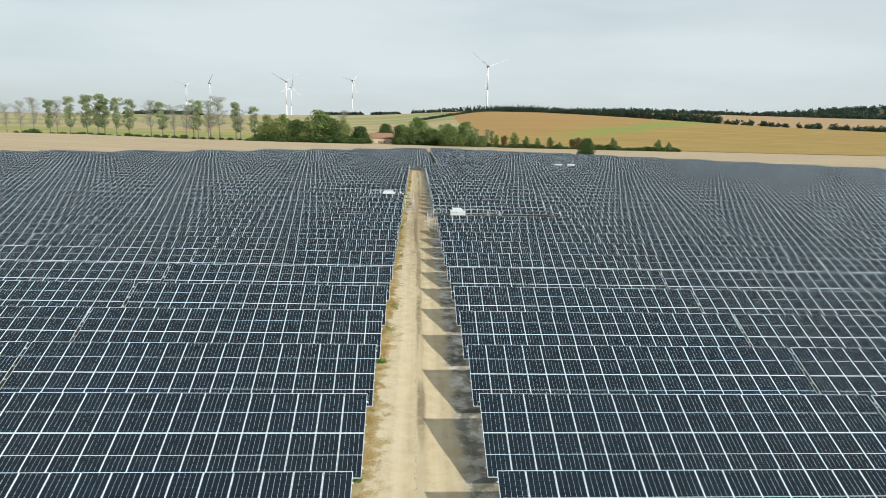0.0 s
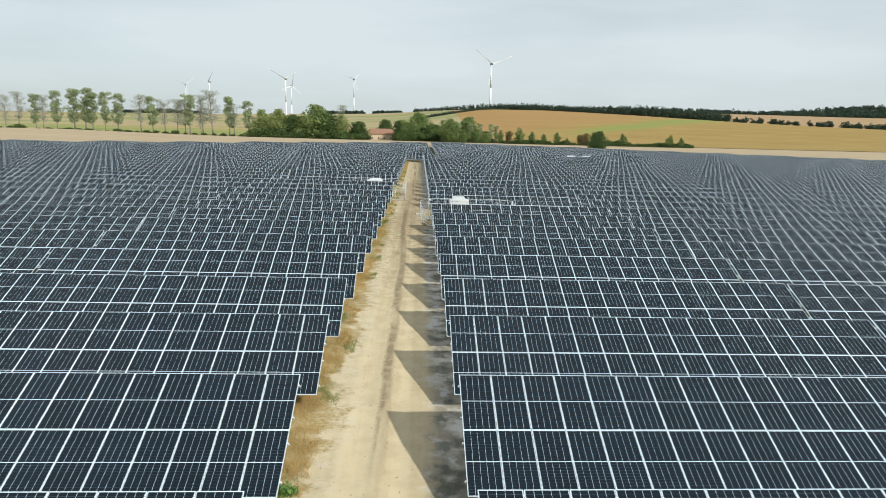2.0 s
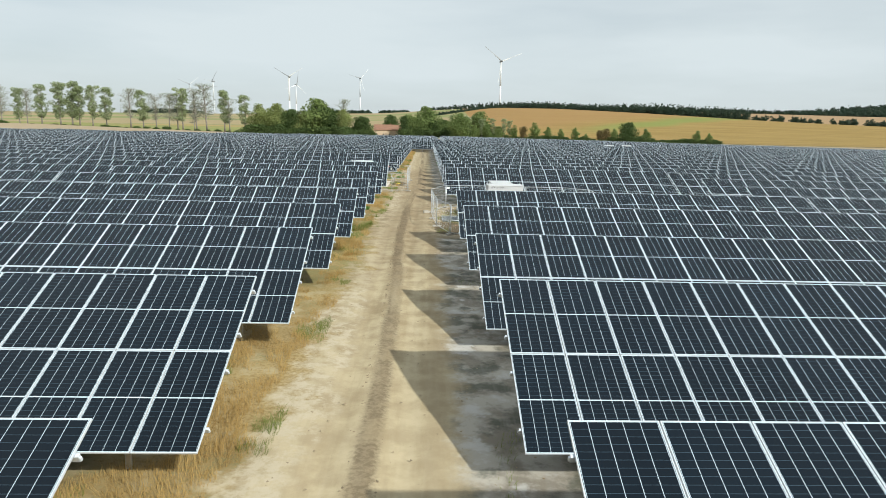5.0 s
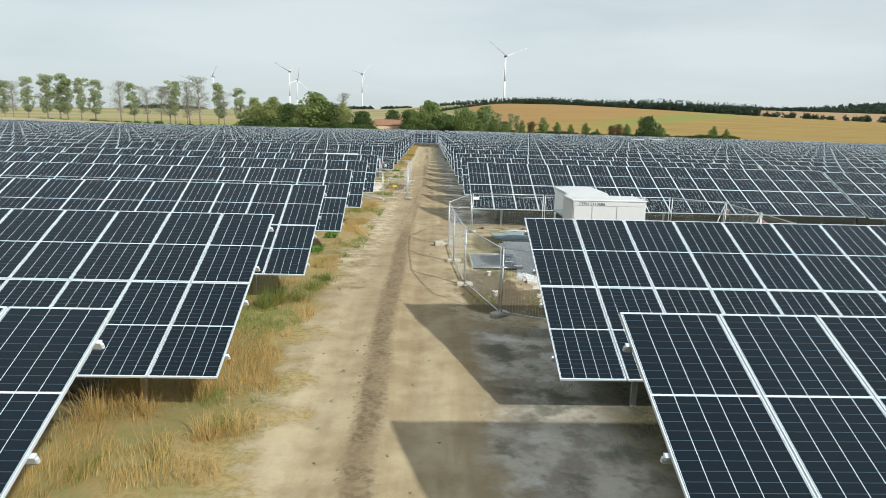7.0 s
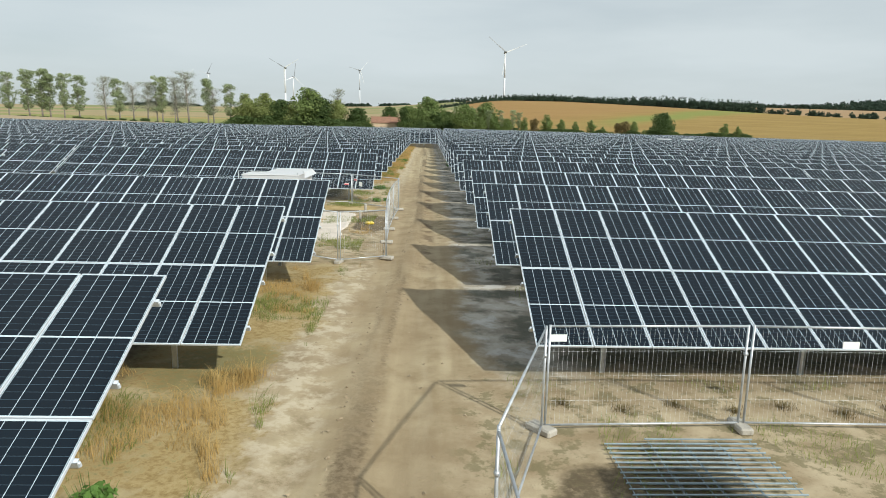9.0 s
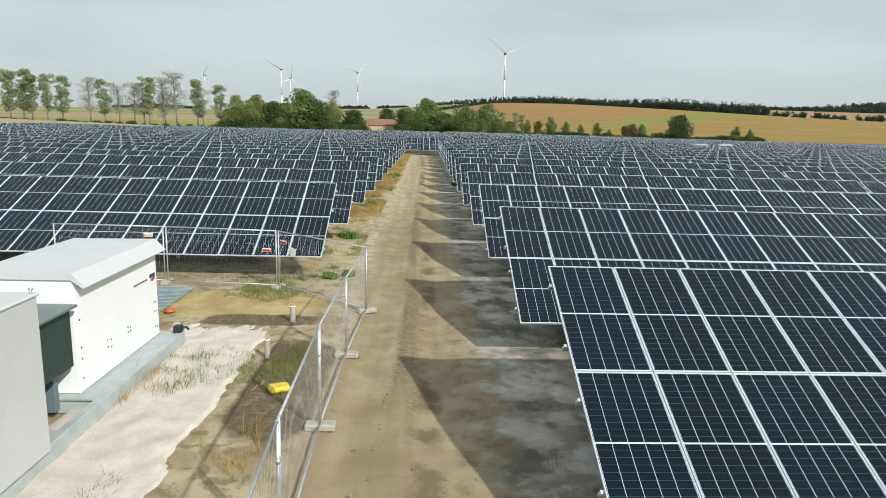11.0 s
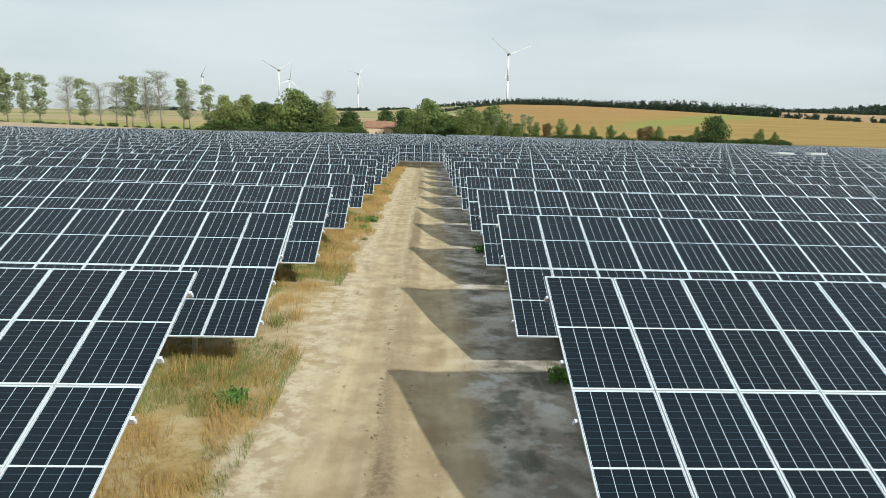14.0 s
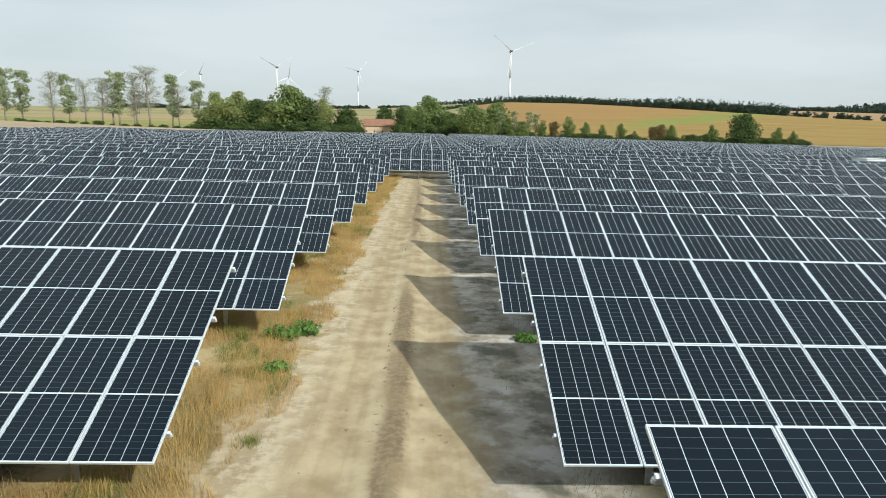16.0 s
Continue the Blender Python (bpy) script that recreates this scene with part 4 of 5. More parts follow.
def oil_transformer(x0, x1, y0, y1, z0, z1, base):
    root = thing("oil_transformer", "dark green oil transformer with a grey lid between cabinets", "transformer", pose(0, 0, 0), "station transformers")
    slab("tank", x0 + 0.12, x1 - 0.12, y0, y1, z0, z1 - 0.05, M_GREEN, root)
    for fx in (x0 + 0.3, x1 - 0.5):
        for fy in (y0 + 0.1, y1 - 0.25):
            slab("support_leg", fx, fx + 0.14, fy, fy + 0.14, base, z0 - 0.002, M_SKID, root, "", 0)
    for i in range(3):
        yy = y0 + 0.2 + (y1 - y0 - 0.4) * i / 2
        slab("stiffener", x0 + 0.085, x0 + 0.118, yy - 0.02, yy + 0.02, z0 + 0.02, z1 - 0.07, M_GREEN, root, "", 0)
    slab("lid", x0 - 0.02, x1 + 0.02, y0 - 0.01, y1 + 0.01, z1 - 0.048, z1, M_LID, root)
    for i in range(3):
        bm = bmesh.new()
        yy = y0 + 0.35 + 0.4 * i
        tube(bm, (x0 + 0.5, yy, z1), (x0 + 0.5, yy, z1 + 0.12), 0.05, 0.03, sides=10)
        part("bushing", bm, M_BLACK, root)
    slab("terminal_plate", x0 - 0.03, x0 - 0.021, y1 - 0.75, y1 - 0.45, z1 - 0.5, z1 - 0.08, M_STEEL, root)
    return root


zr, zl = land(4, -76) + 0.09, land(-8, -46) + 0.05
skid(3.45, 6.15, -79.1, -72.6, zr, M_SKID)
inverter(3.57, 5.87, -78.6, -77.22, zr + 0.28, zr + 2.68, True)
oil_transformer(3.62, 5.6, -77.05, -75.2, zr + 0.85, zr + 1.95, zr + 0.1)
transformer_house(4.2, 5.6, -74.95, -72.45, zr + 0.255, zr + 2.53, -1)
skid(-9.05, -6.37, -50.9, -43.5, zl, M_PALESKID)
inverter(-8.6, -6.25, -50.6, -49.2, zl + 0.28, zl + 2.65, False)
oil_transformer(-8.4, -6.75, -49.05, -47.3, zl + 0.85, zl + 1.95, zl + 0.1)
inverter(56.6, 59.0, 69.4, 70.8, land(57, 70) + 0.6, land(57, 70) + 3.1, False)
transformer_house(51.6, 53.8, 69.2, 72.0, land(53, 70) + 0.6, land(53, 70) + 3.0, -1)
skid(51.4, 59.2, 69.0, 72.3, land(55, 70) + 0.32, M_PALESKID)
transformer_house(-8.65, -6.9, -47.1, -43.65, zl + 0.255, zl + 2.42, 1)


# ---- things lying about the stations ----
def patch_sheet(name, mat, label, x0, x1, y0, y1, lift=0.03, seed=1.0, fall=0.25):
    """A low heap or pad with an uneven edge."""
    nx, ny = 60, 60
    verts, faces = [], []
    for j in range(ny + 1):
        for i in range(nx + 1):
            u, v = i / nx, j / ny
            x, y = x0 + (x1 - x0) * u, y0 + (y1 - y0) * v
            e = min(u, 1 - u, v, 1 - v) / fall
            e += 0.6 * noise.noise((x * 0.9, y * 0.9, seed)) + 0.4 * noise.noise((x * 3.1, y * 3.1, seed)) + 0.35 * noise.noise((x * 9, y * 9, seed))
            up = step01(0.0, 0.5, e) * lift * 2 - lift
            verts.append((x, y, land(x, y) + up + 0.05 * noise.noise((x * 2.2, y * 2.2, seed)) * (up > 0)))
    faces = [(j * (nx + 1) + i, j * (nx + 1) + i + 1, (j + 1) * (nx + 1) + i + 1, (j + 1) * (nx + 1) + i) for j in range(ny) for i in range(nx)]
    ob = from_arrays(name, verts, faces, [mat], "structure", label, name.split("_")[0])
    ob.data.shade_smooth()
    return ob


patch_sheet("gravel_bed", M_GRAVEL, "bed of loose grey gravel beside the station", 2.05, 4.0, -78.6, -70.6, 0.05, 2.0, 0.2)
patch_sheet("sand_pad", M_SANDPAD, "pale sand fill in front of the station", 2.3, 7.2, -81.0, -77.4, 0.07, 3.0, 0.16)
patch_sheet("sand_pad_2", M_SANDPAD, "pale sand fill beside the station", -7.2, -4.6, -51.0, -41.9, 0.05, 5.0, 0.1)


def stones(name, x0, x1, y0, y1, count, size, mats, label, seed, on=0.0):
    rng = np.random.default_rng(seed)
    base = np.array([(1, 1, 1), (1, -1, -1), (-1, 1, -1), (-1, -1, 1), (0, 0, 1.3), (0.2, 0.1, -1)], float)
    tri = [(0, 1, 4), (1, 3, 4), (3, 2, 4), (2, 0, 4), (1, 0, 5), (3, 1, 5), (2, 3, 5), (0, 2, 5)]
    verts, faces = [], []
    for _ in range(count):
        x, y = rng.uniform(x0, x1), rng.uniform(y0, y1)
        x += lane_shift(y) if name == "clods" else 0.0
        s = size * rng.uniform(0.4, 1.2) * np.array([1, rng.uniform(0.6, 1), rng.uniform(0.35, 0.7)])
        a = rng.uniform(0, 6.3)
        pts = base * s
        c, sn = math.cos(a), math.sin(a)
        k = len(verts)
        z = land(x, y) + on
        for p in pts:
            verts.append((x + p[0] * c - p[1] * sn, y + p[0] * sn + p[1] * c, z + p[2] * 0.7))
        faces += [(k + i, k + j, k + m) for i, j, m in tri]
    return from_arrays(name, verts, faces, mats, "stuff", label, "stones")


M_STONE = leaf_material("gravel_stones", (0.44, 0.44, 0.44), (0.86, 0.85, 0.83), 0.0)
stones("gravel", 2.35, 3.5, -78.2, -70.9, 8500, 0.042, [M_STONE], "loose grey gravel stones", 3, 0.05)


def mesh_stack(x0, x1, y0, y1, count, label, rib=0.021):
    """Stack of ribbed steel mats lying on the ground, each a little out of line."""
    root = thing("mesh_mat_stack", label, "mesh mats", pose(0, 0, 0))
    z = land(x0, y0) + 0.025
    for k in range(count):
        bm = bmesh.new()
        dx, dy = 0.22 * k * (-1) ** k, 0.07 * k
        n = round((y1 - y0) / 0.15)
        for i in range(n + 1):
            y = y0 + (y1 - y0) * i / n
            tube(bm, (x0 + dx, y + dy, z + 0.05 * k), (x1 + dx, y + dy + 0.02, z + 0.05 * k), rib, sides=6)
        for i in range(4):
            x = x0 + 0.05 + (x1 - x0 - 0.1) * i / 3
            tube(bm, (x + dx, y0 + dy, z + 0.05 * k - 0.02), (x + dx, y1 + dy, z + 0.05 * k - 0.02), 0.007, sides=5)
        part("mesh_mat", bm, M_RIB, root)
    return root


mesh_stack(2.25, 4.0, -70.4, -68.8, 3, "ribbed blue-grey steel mats lying on the dirt", 0.014)
mesh_stack(-10.1, -8.25, -41.3, -38.9, 3, "stack of ribbed blue-grey steel mats beside the fence")


def lying_gate(x0, x1, y0, y1):
    root = thing("loose_fence_gate", "loose mesh gate panel lying flat over painted-in shade", "fence gate", pose(0, 0, 0))
    z = land(x0, y0) + 0.09
    for a, b in (((x0, y0), (x1, y0)), ((x0, y1), (x1, y1)), ((x0, y0), (x0, y1)), ((x1, y0), (x1, y1))):
        bm = bmesh.new()
        tube(bm, (*a, z), (*b, z), 0.024, sides=8)
        part("frame_tube", bm, M_STEEL, root)
    bm = bmesh.new()
    n = round((y1 - y0) / 0.09)
    for i in range(1, n):
        y = y0 + (y1 - y0) * i / n
        tube(bm, (x0, y, z), (x1, y, z), 0.004, sides=4, caps=False)
    part("wire_mesh", bm, M_STEEL, root)
    # dark sheet added below the wires to give the shade under them
    bm = bmesh.new()
    box(bm, x0 + 0.04, x1 - 0.04, y0 + 0.04, y1 - 0.04, z - 0.085, z - 0.05)
    tagged(part("sheeting", bm, M_GREEN), "dark green sheet in place of the shade under a gate", "sheet")
    for px, py in ((x1 - 0.35, y0 + 0.9), (x1 - 0.1, y0 + 0.25)):
        bm = bmesh.new()
        box(bm, px - 0.14, px + 0.14, py - 0.09, py + 0.09, z + 0.024, z + 0.034)
        tagged(part("white_plate", bm, M_SIGN), "small white plate lying on a fence gate", "plate", "white plates")
    return root


lying_gate(0.68, 2.4, -76.45, -74.0)


def standpipe(x, y, h, r):
    root = thing("standpipe", "short white concrete pipe standing in the dirt", "pipe", pose(x, y, land(x, y)), "standing pipes")
    bm = bmesh.new()
    tube(bm, (0, 0, -0.1), (0, 0, h), r, sides=14, caps=False)
    tube(bm, (0, 0, h), (0, 0, -0.1), r * 0.72, sides=14, caps=False)
    part("pipe", bm, M_CONC, root)
    bm = bmesh.new()
    n = 14
    o = [bm.verts.new((math.cos(2 * math.pi * i / n) * r * 1.25, math.sin(2 * math.pi * i / n) * r * 1.25, h)) for i in range(n)]
    i_ = [bm.verts.new((math.cos(2 * math.pi * i / n) * r * 0.7, math.sin(2 * math.pi * i / n) * r * 0.7, h + 0.01)) for i in range(n)]
    for i in range(n):
        bm.faces.new((o[i], o[(i + 1) % n], i_[(i + 1) % n], i_[i]))
    part("rim", bm, M_SIGN, root, "white rim")
    return root


for px, py, ph, pr in ((1.15, -77.3, 0.14, 0.065), (1.1, -80.0, 0.15, 0.075), (-4.28, -41.6, 0.42, 0.07), (-4.3, -44.3, 0.42, 0.06)):
    standpipe(px, py, ph, pr)

bm = bmesh.new()
box(bm, -0.2, 0.2, -0.15, 0.15, 0, 0.12, bevel=0.04)
tagged(part("yellow_sack", bm, M_YELLOW, None, "", pose(-3.65, -46.1, land(-3.65, -46.1), 0, 0, 25)), "small yellow plastic sack on the sand", "sack")
bm = bmesh.new()
tube(bm, (0, 0, 0), (0, 0, 0.05), 0.14, sides=18)
tube(bm, (0, 0, 0.05), (0, 0, 0.075), 0.11, 0.07, sides=18)
tagged(part("orange_lid", bm, M_ORANGE, None, "", pose(-7.7, -41.0, land(-7.7, -41.0) + 0.04)), "round orange-red plastic lid on the ground", "lid")
bm = bmesh.new()
box(bm, -0.2, 0.2, -0.13, 0.13, 0, 0.2, bevel=0.02)
tagged(part("loose_block", bm, M_CONC, None, "", pose(-0.45, -71.9, land(-0.4, -71.9), 0, 0, 14)), "loose pale concrete block beside the fence", "block")


# ---- trees, woods, house, wind turbines ----
def leaf_cloud(rng, blobs, count, size):
    """Small leaf clumps spread over the shells of several blobs: verts and faces."""
    blob = np.array(blobs, float)
    weights = blob[:, 3] ** 2
    own = blob[rng.choice(len(blob), count, p=weights / weights.sum())]
    d = rng.normal(size=(count, 3))
    d /= np.linalg.norm(d, axis=1)[:, None]
    q = rng.uniform(0.55, 1.08, (count, 1))
    p = own[:, :3] + d * own[:, [3, 3, 4]] * q
    nrm = d + rng.normal(size=(count, 3)) * 0.6
    nrm /= np.linalg.norm(nrm, axis=1)[:, None]
    t = np.cross(nrm, rng.normal(size=(count, 3)))
    t /= np.linalg.norm(t, axis=1)[:, None]
    b = np.cross(nrm, t)
    s = size * rng.uniform(0.5, 1.3, (count, 1, 1))
    shape = np.array(((-1, -0.6), (0.2, -1), (1, 0.1), (0.3, 1), (-0.8, 0.7)))
    w = s * rng.uniform(0.7, 1.2, (count, 5, 1))
    v = p[:, None] + t[:, None] * shape[None, :, :1] * w + b[:, None] * shape[None, :, 1:] * w + nrm[:, None] * rng.uniform(-0.2, 0.2, (count, 5, 1)) * s
    k = np.arange(count)[:, None, None] * 5
    f = k + np.array(((0, 1, 2), (0, 2, 3), (0, 3, 4)))[None]
    return v.reshape(-1, 3).tolist(), f.reshape(-1, 3).tolist()


def tree(name, label, height, seed, leaf, crown_r, crown_lo, count, size, blob_n, sparse=False, vase=False):
    rng = np.random.default_rng(seed)
    root = thing(name, label, "tree" if "bush" not in name else "bush", pose(0, 0, 0))
    bm = bmesh.new()
    lean = rng.uniform(-0.03, 0.03, 2) * height
    top = Vector((lean[0], lean[1], height * (0.8 if not sparse else 0.94)))
    r0 = height * (0.011 if vase else 0.016) + 0.07
    tube(bm, (0, 0, -0.5), top * 0.5, r0, r0 * 0.65, sides=7)
    tube(bm, top * 0.5, top, r0 * 0.65, r0 * 0.15, sides=6)
    blobs = []
    for i in range(blob_n):
        f = crown_lo + (1 - crown_lo) * (i + rng.uniform(0.1, 0.9)) / blob_n
        z = f * height
        spread = crown_r * (0.35 + 0.65 * math.sin(math.pi * min(1, (f - crown_lo) / (1 - crown_lo) * 0.85 + 0.18)))
        a = rng.uniform(0, 6.28)
        d = spread * rng.uniform(0.1, 0.75)
        r = spread * rng.uniform(0.42, 0.72)
        if vase:        # limbs that fan upwards, with clumps of leaves apart from one another
            g = (f - crown_lo) / (1 - crown_lo)
            spread = crown_r * (0.45 + 0.7 * g * (1.3 - 0.75 * g))
            d, r = spread * rng.uniform(0.05, 0.85), crown_r * rng.uniform(0.24, 0.46)
        z = min(z, height - r * 1.05)
        blobs.append((math.cos(a) * d + lean[0] * f, math.sin(a) * d + lean[1] * f, z, r, r * rng.uniform(0.7, 1.0)))
        start = Vector((lean[0] * f, lean[1] * f, max(z - d * 0.9 - r * 0.3, height * crown_lo * 0.7)))
        tube(bm, start, (blobs[-1][0], blobs[-1][1], z), r0 * 0.32, r0 * 0.08, sides=5)
        if sparse:
            for _ in range(5):
                e = Vector((blobs[-1][0], blobs[-1][1], z)) + Vector(rng.normal(size=3) * r * 0.6)
                tube(bm, (blobs[-1][0], blobs[-1][1], z - r * 0.3), e, r0 * 0.12, r0 * 0.03, sides=4)
    part("trunk", bm, M_BARK, root, "grey-brown bark")
    verts, faces = leaf_cloud(rng, blobs, count, size)
    me = bpy.data.meshes.new("crown")
    me.from_pydata(verts, [], faces)
    me.materials.append(leaf)
    part("crown", me, None, root)
    return root


KINDS = {
    "p": [tree("poplar_tree", "tall poplar with thin green crown in a field row", 28, 11 + i, M_LEAF_POP, 4.7, 0.24, 2900, 0.27, 34, False, True) for i in range(3)],
    "s": [tree("bare_tree", "tall half-bare tree with sparse grey-green crown", 28, 31 + i, M_LEAF_TWIG, 5.6, 0.3, 2000, 0.17, 34, True, True) for i in range(3)],
    "y": [tree("pale_tree", "tall pale yellow-green tree at the field's edge", 26, 41 + i, M_LEAF_PALE, 8.6, 0.1, 6500, 0.4, 34) for i in range(2)],
    "d": [tree("broad_tree", "broad dark green tree at the field's edge", 20, 51 + i, M_LEAF_DARK, 9.4, 0.04, 7500, 0.42, 36) for i in range(3)],
    "m": [tree("leafy_tree", "leafy mid-green tree at the field's edge", 20, 61 + i, M_LEAF_MID, 8.0, 0.05, 6000, 0.4, 34) for i in range(3)],
    "r": [tree("rusty_tree", "small tree with rusty, thinning leaves", 11, 71 + i, M_LEAF_RUST, 3.8, 0.16, 1800, 0.26, 18) for i in range(2)],
    "e": [tree("field_tree", "small thin-crowned tree in the hedge of a field", 11, 91 + i, M_LEAF_MID, 3.1, 0.14, 1700, 0.24, 20) for i in range(3)],
    "b": [tree("hedge_bush", "rounded dark green bush at the field's edge", 7, 81 + i, M_LEAF_DARK, 5.4, 0.02, 2000, 0.34, 18) for i in range(3)],
}
USED = set()


def plant(kind, x, y, height, wide=1.0):
    rng = random.Random(round(x * 7 + y))
    proto = rng.choice(KINDS[kind])
    own = {"p": 28, "s": 28, "y": 26, "d": 20, "m": 20, "r": 11, "e": 11, "b": 7}[kind]
    s = height / own
    m = pose(x, y, land(x, y) - 0.1, 0, 0, rng.uniform(0, 360)) @ Matrix.Diagonal((s * wide, s * wide, s, 1))
    if proto.name in USED:
        copy_thing(proto, m)
    else:
        USED.add(proto.name)
        proto.matrix_basis = m


ROW_KINDS = "sspsppppppspssspssspsp"
ROW_X = (-348, -337, -323, -317, -306, -291, -282, -276, -266, -255, -236, -226, -216, -206, -199, -195, -186, -184, -176, -162, -158, -146)
ROW_H = (27, 30, 28, 28, 31, 29, 27, 27, 31, 24, 25, 23, 24, 23, 24, 25, 20, 26, 29, 27, 22, 22)
for k, x, h in zip(ROW_KINDS, ROW_X, ROW_H):
    plant(k, x, 415 + 4 * noise.noise((x, 0, 0)), h * 1.12, 1.2)
for i in range(16):     # the row goes on beyond
    x = -362 - i * 13
    plant("ssppsp"[i % 6], x, 418 + i, 25 + 5 * noise.noise((x, 1, 0)))
for i in range(26):     # low scrub under the row
    x = -350 + i * 8 + 3 * noise.noise((i, 2, 0))
    plant("b", x, 410 + 3 * noise.noise((i * 0.7, 5, 0)), 3.6 + 7.0 * abs(noise.noise((i * 0.7, 3, 0))), 1.3)
GROVE = "yyybdymdbybd"
GROVE_X = (-133, -127, -119, -117, -108, -99, -88, -80, -74, -66, -60, -52)
GROVE_H = (21, 17, 24, 11, 18, 19, 26, 20, 13, 19, 12, 14)
for k, x, h in zip(GROVE, GROVE_X, GROVE_H):
    plant(k, x, 408 + 8 * noise.noise((x, 4, 0)), h * 1.12, 1.15)
for i in range(14):
    x = -137 + i * 6.6
    plant("b", x, 400 + 3 * noise.noise((i, 9, 0)), 9 + 2.5 * noise.noise((i, 8, 0)), 1.2)
plant("s", -68, 425, 25, 1.1)
plant("b", -45, 416, 8, 1.0)
plant("d", -33, 470, 18, 0.9)
plant("b", -38, 440, 9, 1.0)
for i in range(20):     # second grove
    x = -17 + i * 3.1
    plant("dmmdmmydmmdmpmmpmprm"[i], x, 408 - 0.07 * x + 6 * noise.noise((x, 6, 0)), 17.5 + 3.0 * noise.noise((i * 0.7, 12, 0)) - 0.12 * i, 0.95)
for i in range(14):
    x = -18 + i * 6.6
    plant("b", x, 399 - 0.07 * x, 8 + 2 * noise.noise((i, 15, 0)), 1.0)
EDGE_TREES = "mpmpmpmppereeeeerreebebee"
EDGE_X = (26, 31, 36, 41, 46, 50, 54, 58, 62, 66, 73, 82, 92, 102, 112.5, 121, 132, 137, 143, 150, 155, 167, 184, 207, 216)
EDGE_H = (12.5, 12.5, 12, 13, 12, 12, 11.5, 12, 11, 10.5, 10, 12.5, 10, 8.5, 10, 6, 8.5, 10, 10, 4.5, 7.5, 10, 5, 9.5, 8)
for k, x, h in zip(EDGE_TREES, EDGE_X, EDGE_H):
    plant(k, x, 382 + 3 * noise.noise((x, 17, 0)), h * 1.08, 1.1 if k in "mr" else 1.12)
for i in range(36):
    x = 70 + i * 4.4 + 3 * noise.noise((i, 23, 0))
    plant("b", x, 381, 5.0 + 3.0 * noise.noise((i * 0.7, 19, 0)), 1.15)
plant("d", 95.5, 193, 14.0, 1.0)


def wood(name, label, spots, mat, leafy, seed, size):
    """Distant wood as one mass of ragged crowns."""
    rng = np.random.default_rng(seed)
    verts, faces = [], []
    for x, y, h, w in spots:
        blobs = [(x + rng.uniform(-0.3, 0.3) * w, y + rng.uniform(-0.3, 0.3) * w, land(x, y) + h * f, w * 0.5 * q, h * 0.24) for f, q in ((0.22, 1.0), (0.5, 0.85), (0.78, 0.5))]
        v, f = leaf_cloud(rng, blobs, leafy, size)
        k = len(verts)
        verts += v
        faces += [(a + k, b + k, c + k) for a, b, c in f]
    return from_arrays(name, verts, faces, [mat], "stuff", label, "woodland")


rng_w = random.Random(8)


belt = []
for i in range(95):         # single trees along the crest
    x = -12 + i * 2.5 + rng_w.uniform(-2, 2)
    belt.append((x, crest_y(x) + 50 - 40 * step01(150, 230, x) + rng_w.uniform(-6, 30), rng_w.uniform(7, 11) + 4 * step01(40, 160, x), rng_w.uniform(5, 8)))
for i in range(330):        # the belt behind the crop field
    x = 150 + i * 1.2 + rng_w.uniform(-4, 4)
    h = rng_w.uniform(10, 15) * (0.9 + 0.5 * step01(280, 420, x))
    belt.append((x, crest_y(x) + rng_w.uniform(2, 50) + 25 * step01(200, 180, x), h, rng_w.uniform(8, 13)))
x = 548.0
while x < 1500:             # clumps of hedge that carry it on
    clump = rng_w.uniform(25, 75)
    for k in range(int(clump / 3.2)):
        px = x + rng_w.uniform(0, clump)
        belt.append((px, crest_y(px) + rng_w.uniform(2, 16), rng_w.uniform(6, 12), rng_w.uniform(7, 12)))
    x += clump + rng_w.uniform(0, 22)
for i in range(70):         # thin hedge that climbs to the crest
    f = i / 69
    px = 5 + 135 * f
    belt.append((px, 900 + 175 * f, rng_w.uniform(2.5, 4.5), rng_w.uniform(4, 6)))
wood("woodland_belt", "dark green woodland belt along a low hill", belt, M_FOREST, 110, 4, 0.95)
far_w = []
for i in range(330):        # the edge of the woods above the brown field
    x = 480 + i * 3.3
    far_w.append((x + rng_w.uniform(-5, 5), 1830 + rng_w.uniform(0, 70), rng_w.uniform(9, 16), rng_w.uniform(14, 22)))
for i in range(420):        # woods up the last hill
    x = 1150 + rng_w.random() * 1100
    far_w.append((x, 1900 + rng_w.random() * 560, rng_w.uniform(12, 20), rng_w.uniform(18, 30)))
for i in range(170):        # a wooded knoll behind the tree row
    x = -680 + rng_w.uniform(-95, 95)
    far_w.append((x, 1600 + rng_w.uniform(0, 70), rng_w.uniform(13, 17) * (1 - abs(x + 680) / 210), rng_w.uniform(14, 22)))
for x0, x1 in ((-235, -140), (-115, -45)):      # copses on the skyline
    for i in range(40):
        far_w.append((rng_w.uniform(x0, x1), 1515 + rng_w.uniform(0, 40), rng_w.uniform(6, 10), rng_w.uniform(9, 15)))
wood("woodland_far", "hazy dark woods on the far hills", far_w, M_FOREST, 60, 6, 2.4)


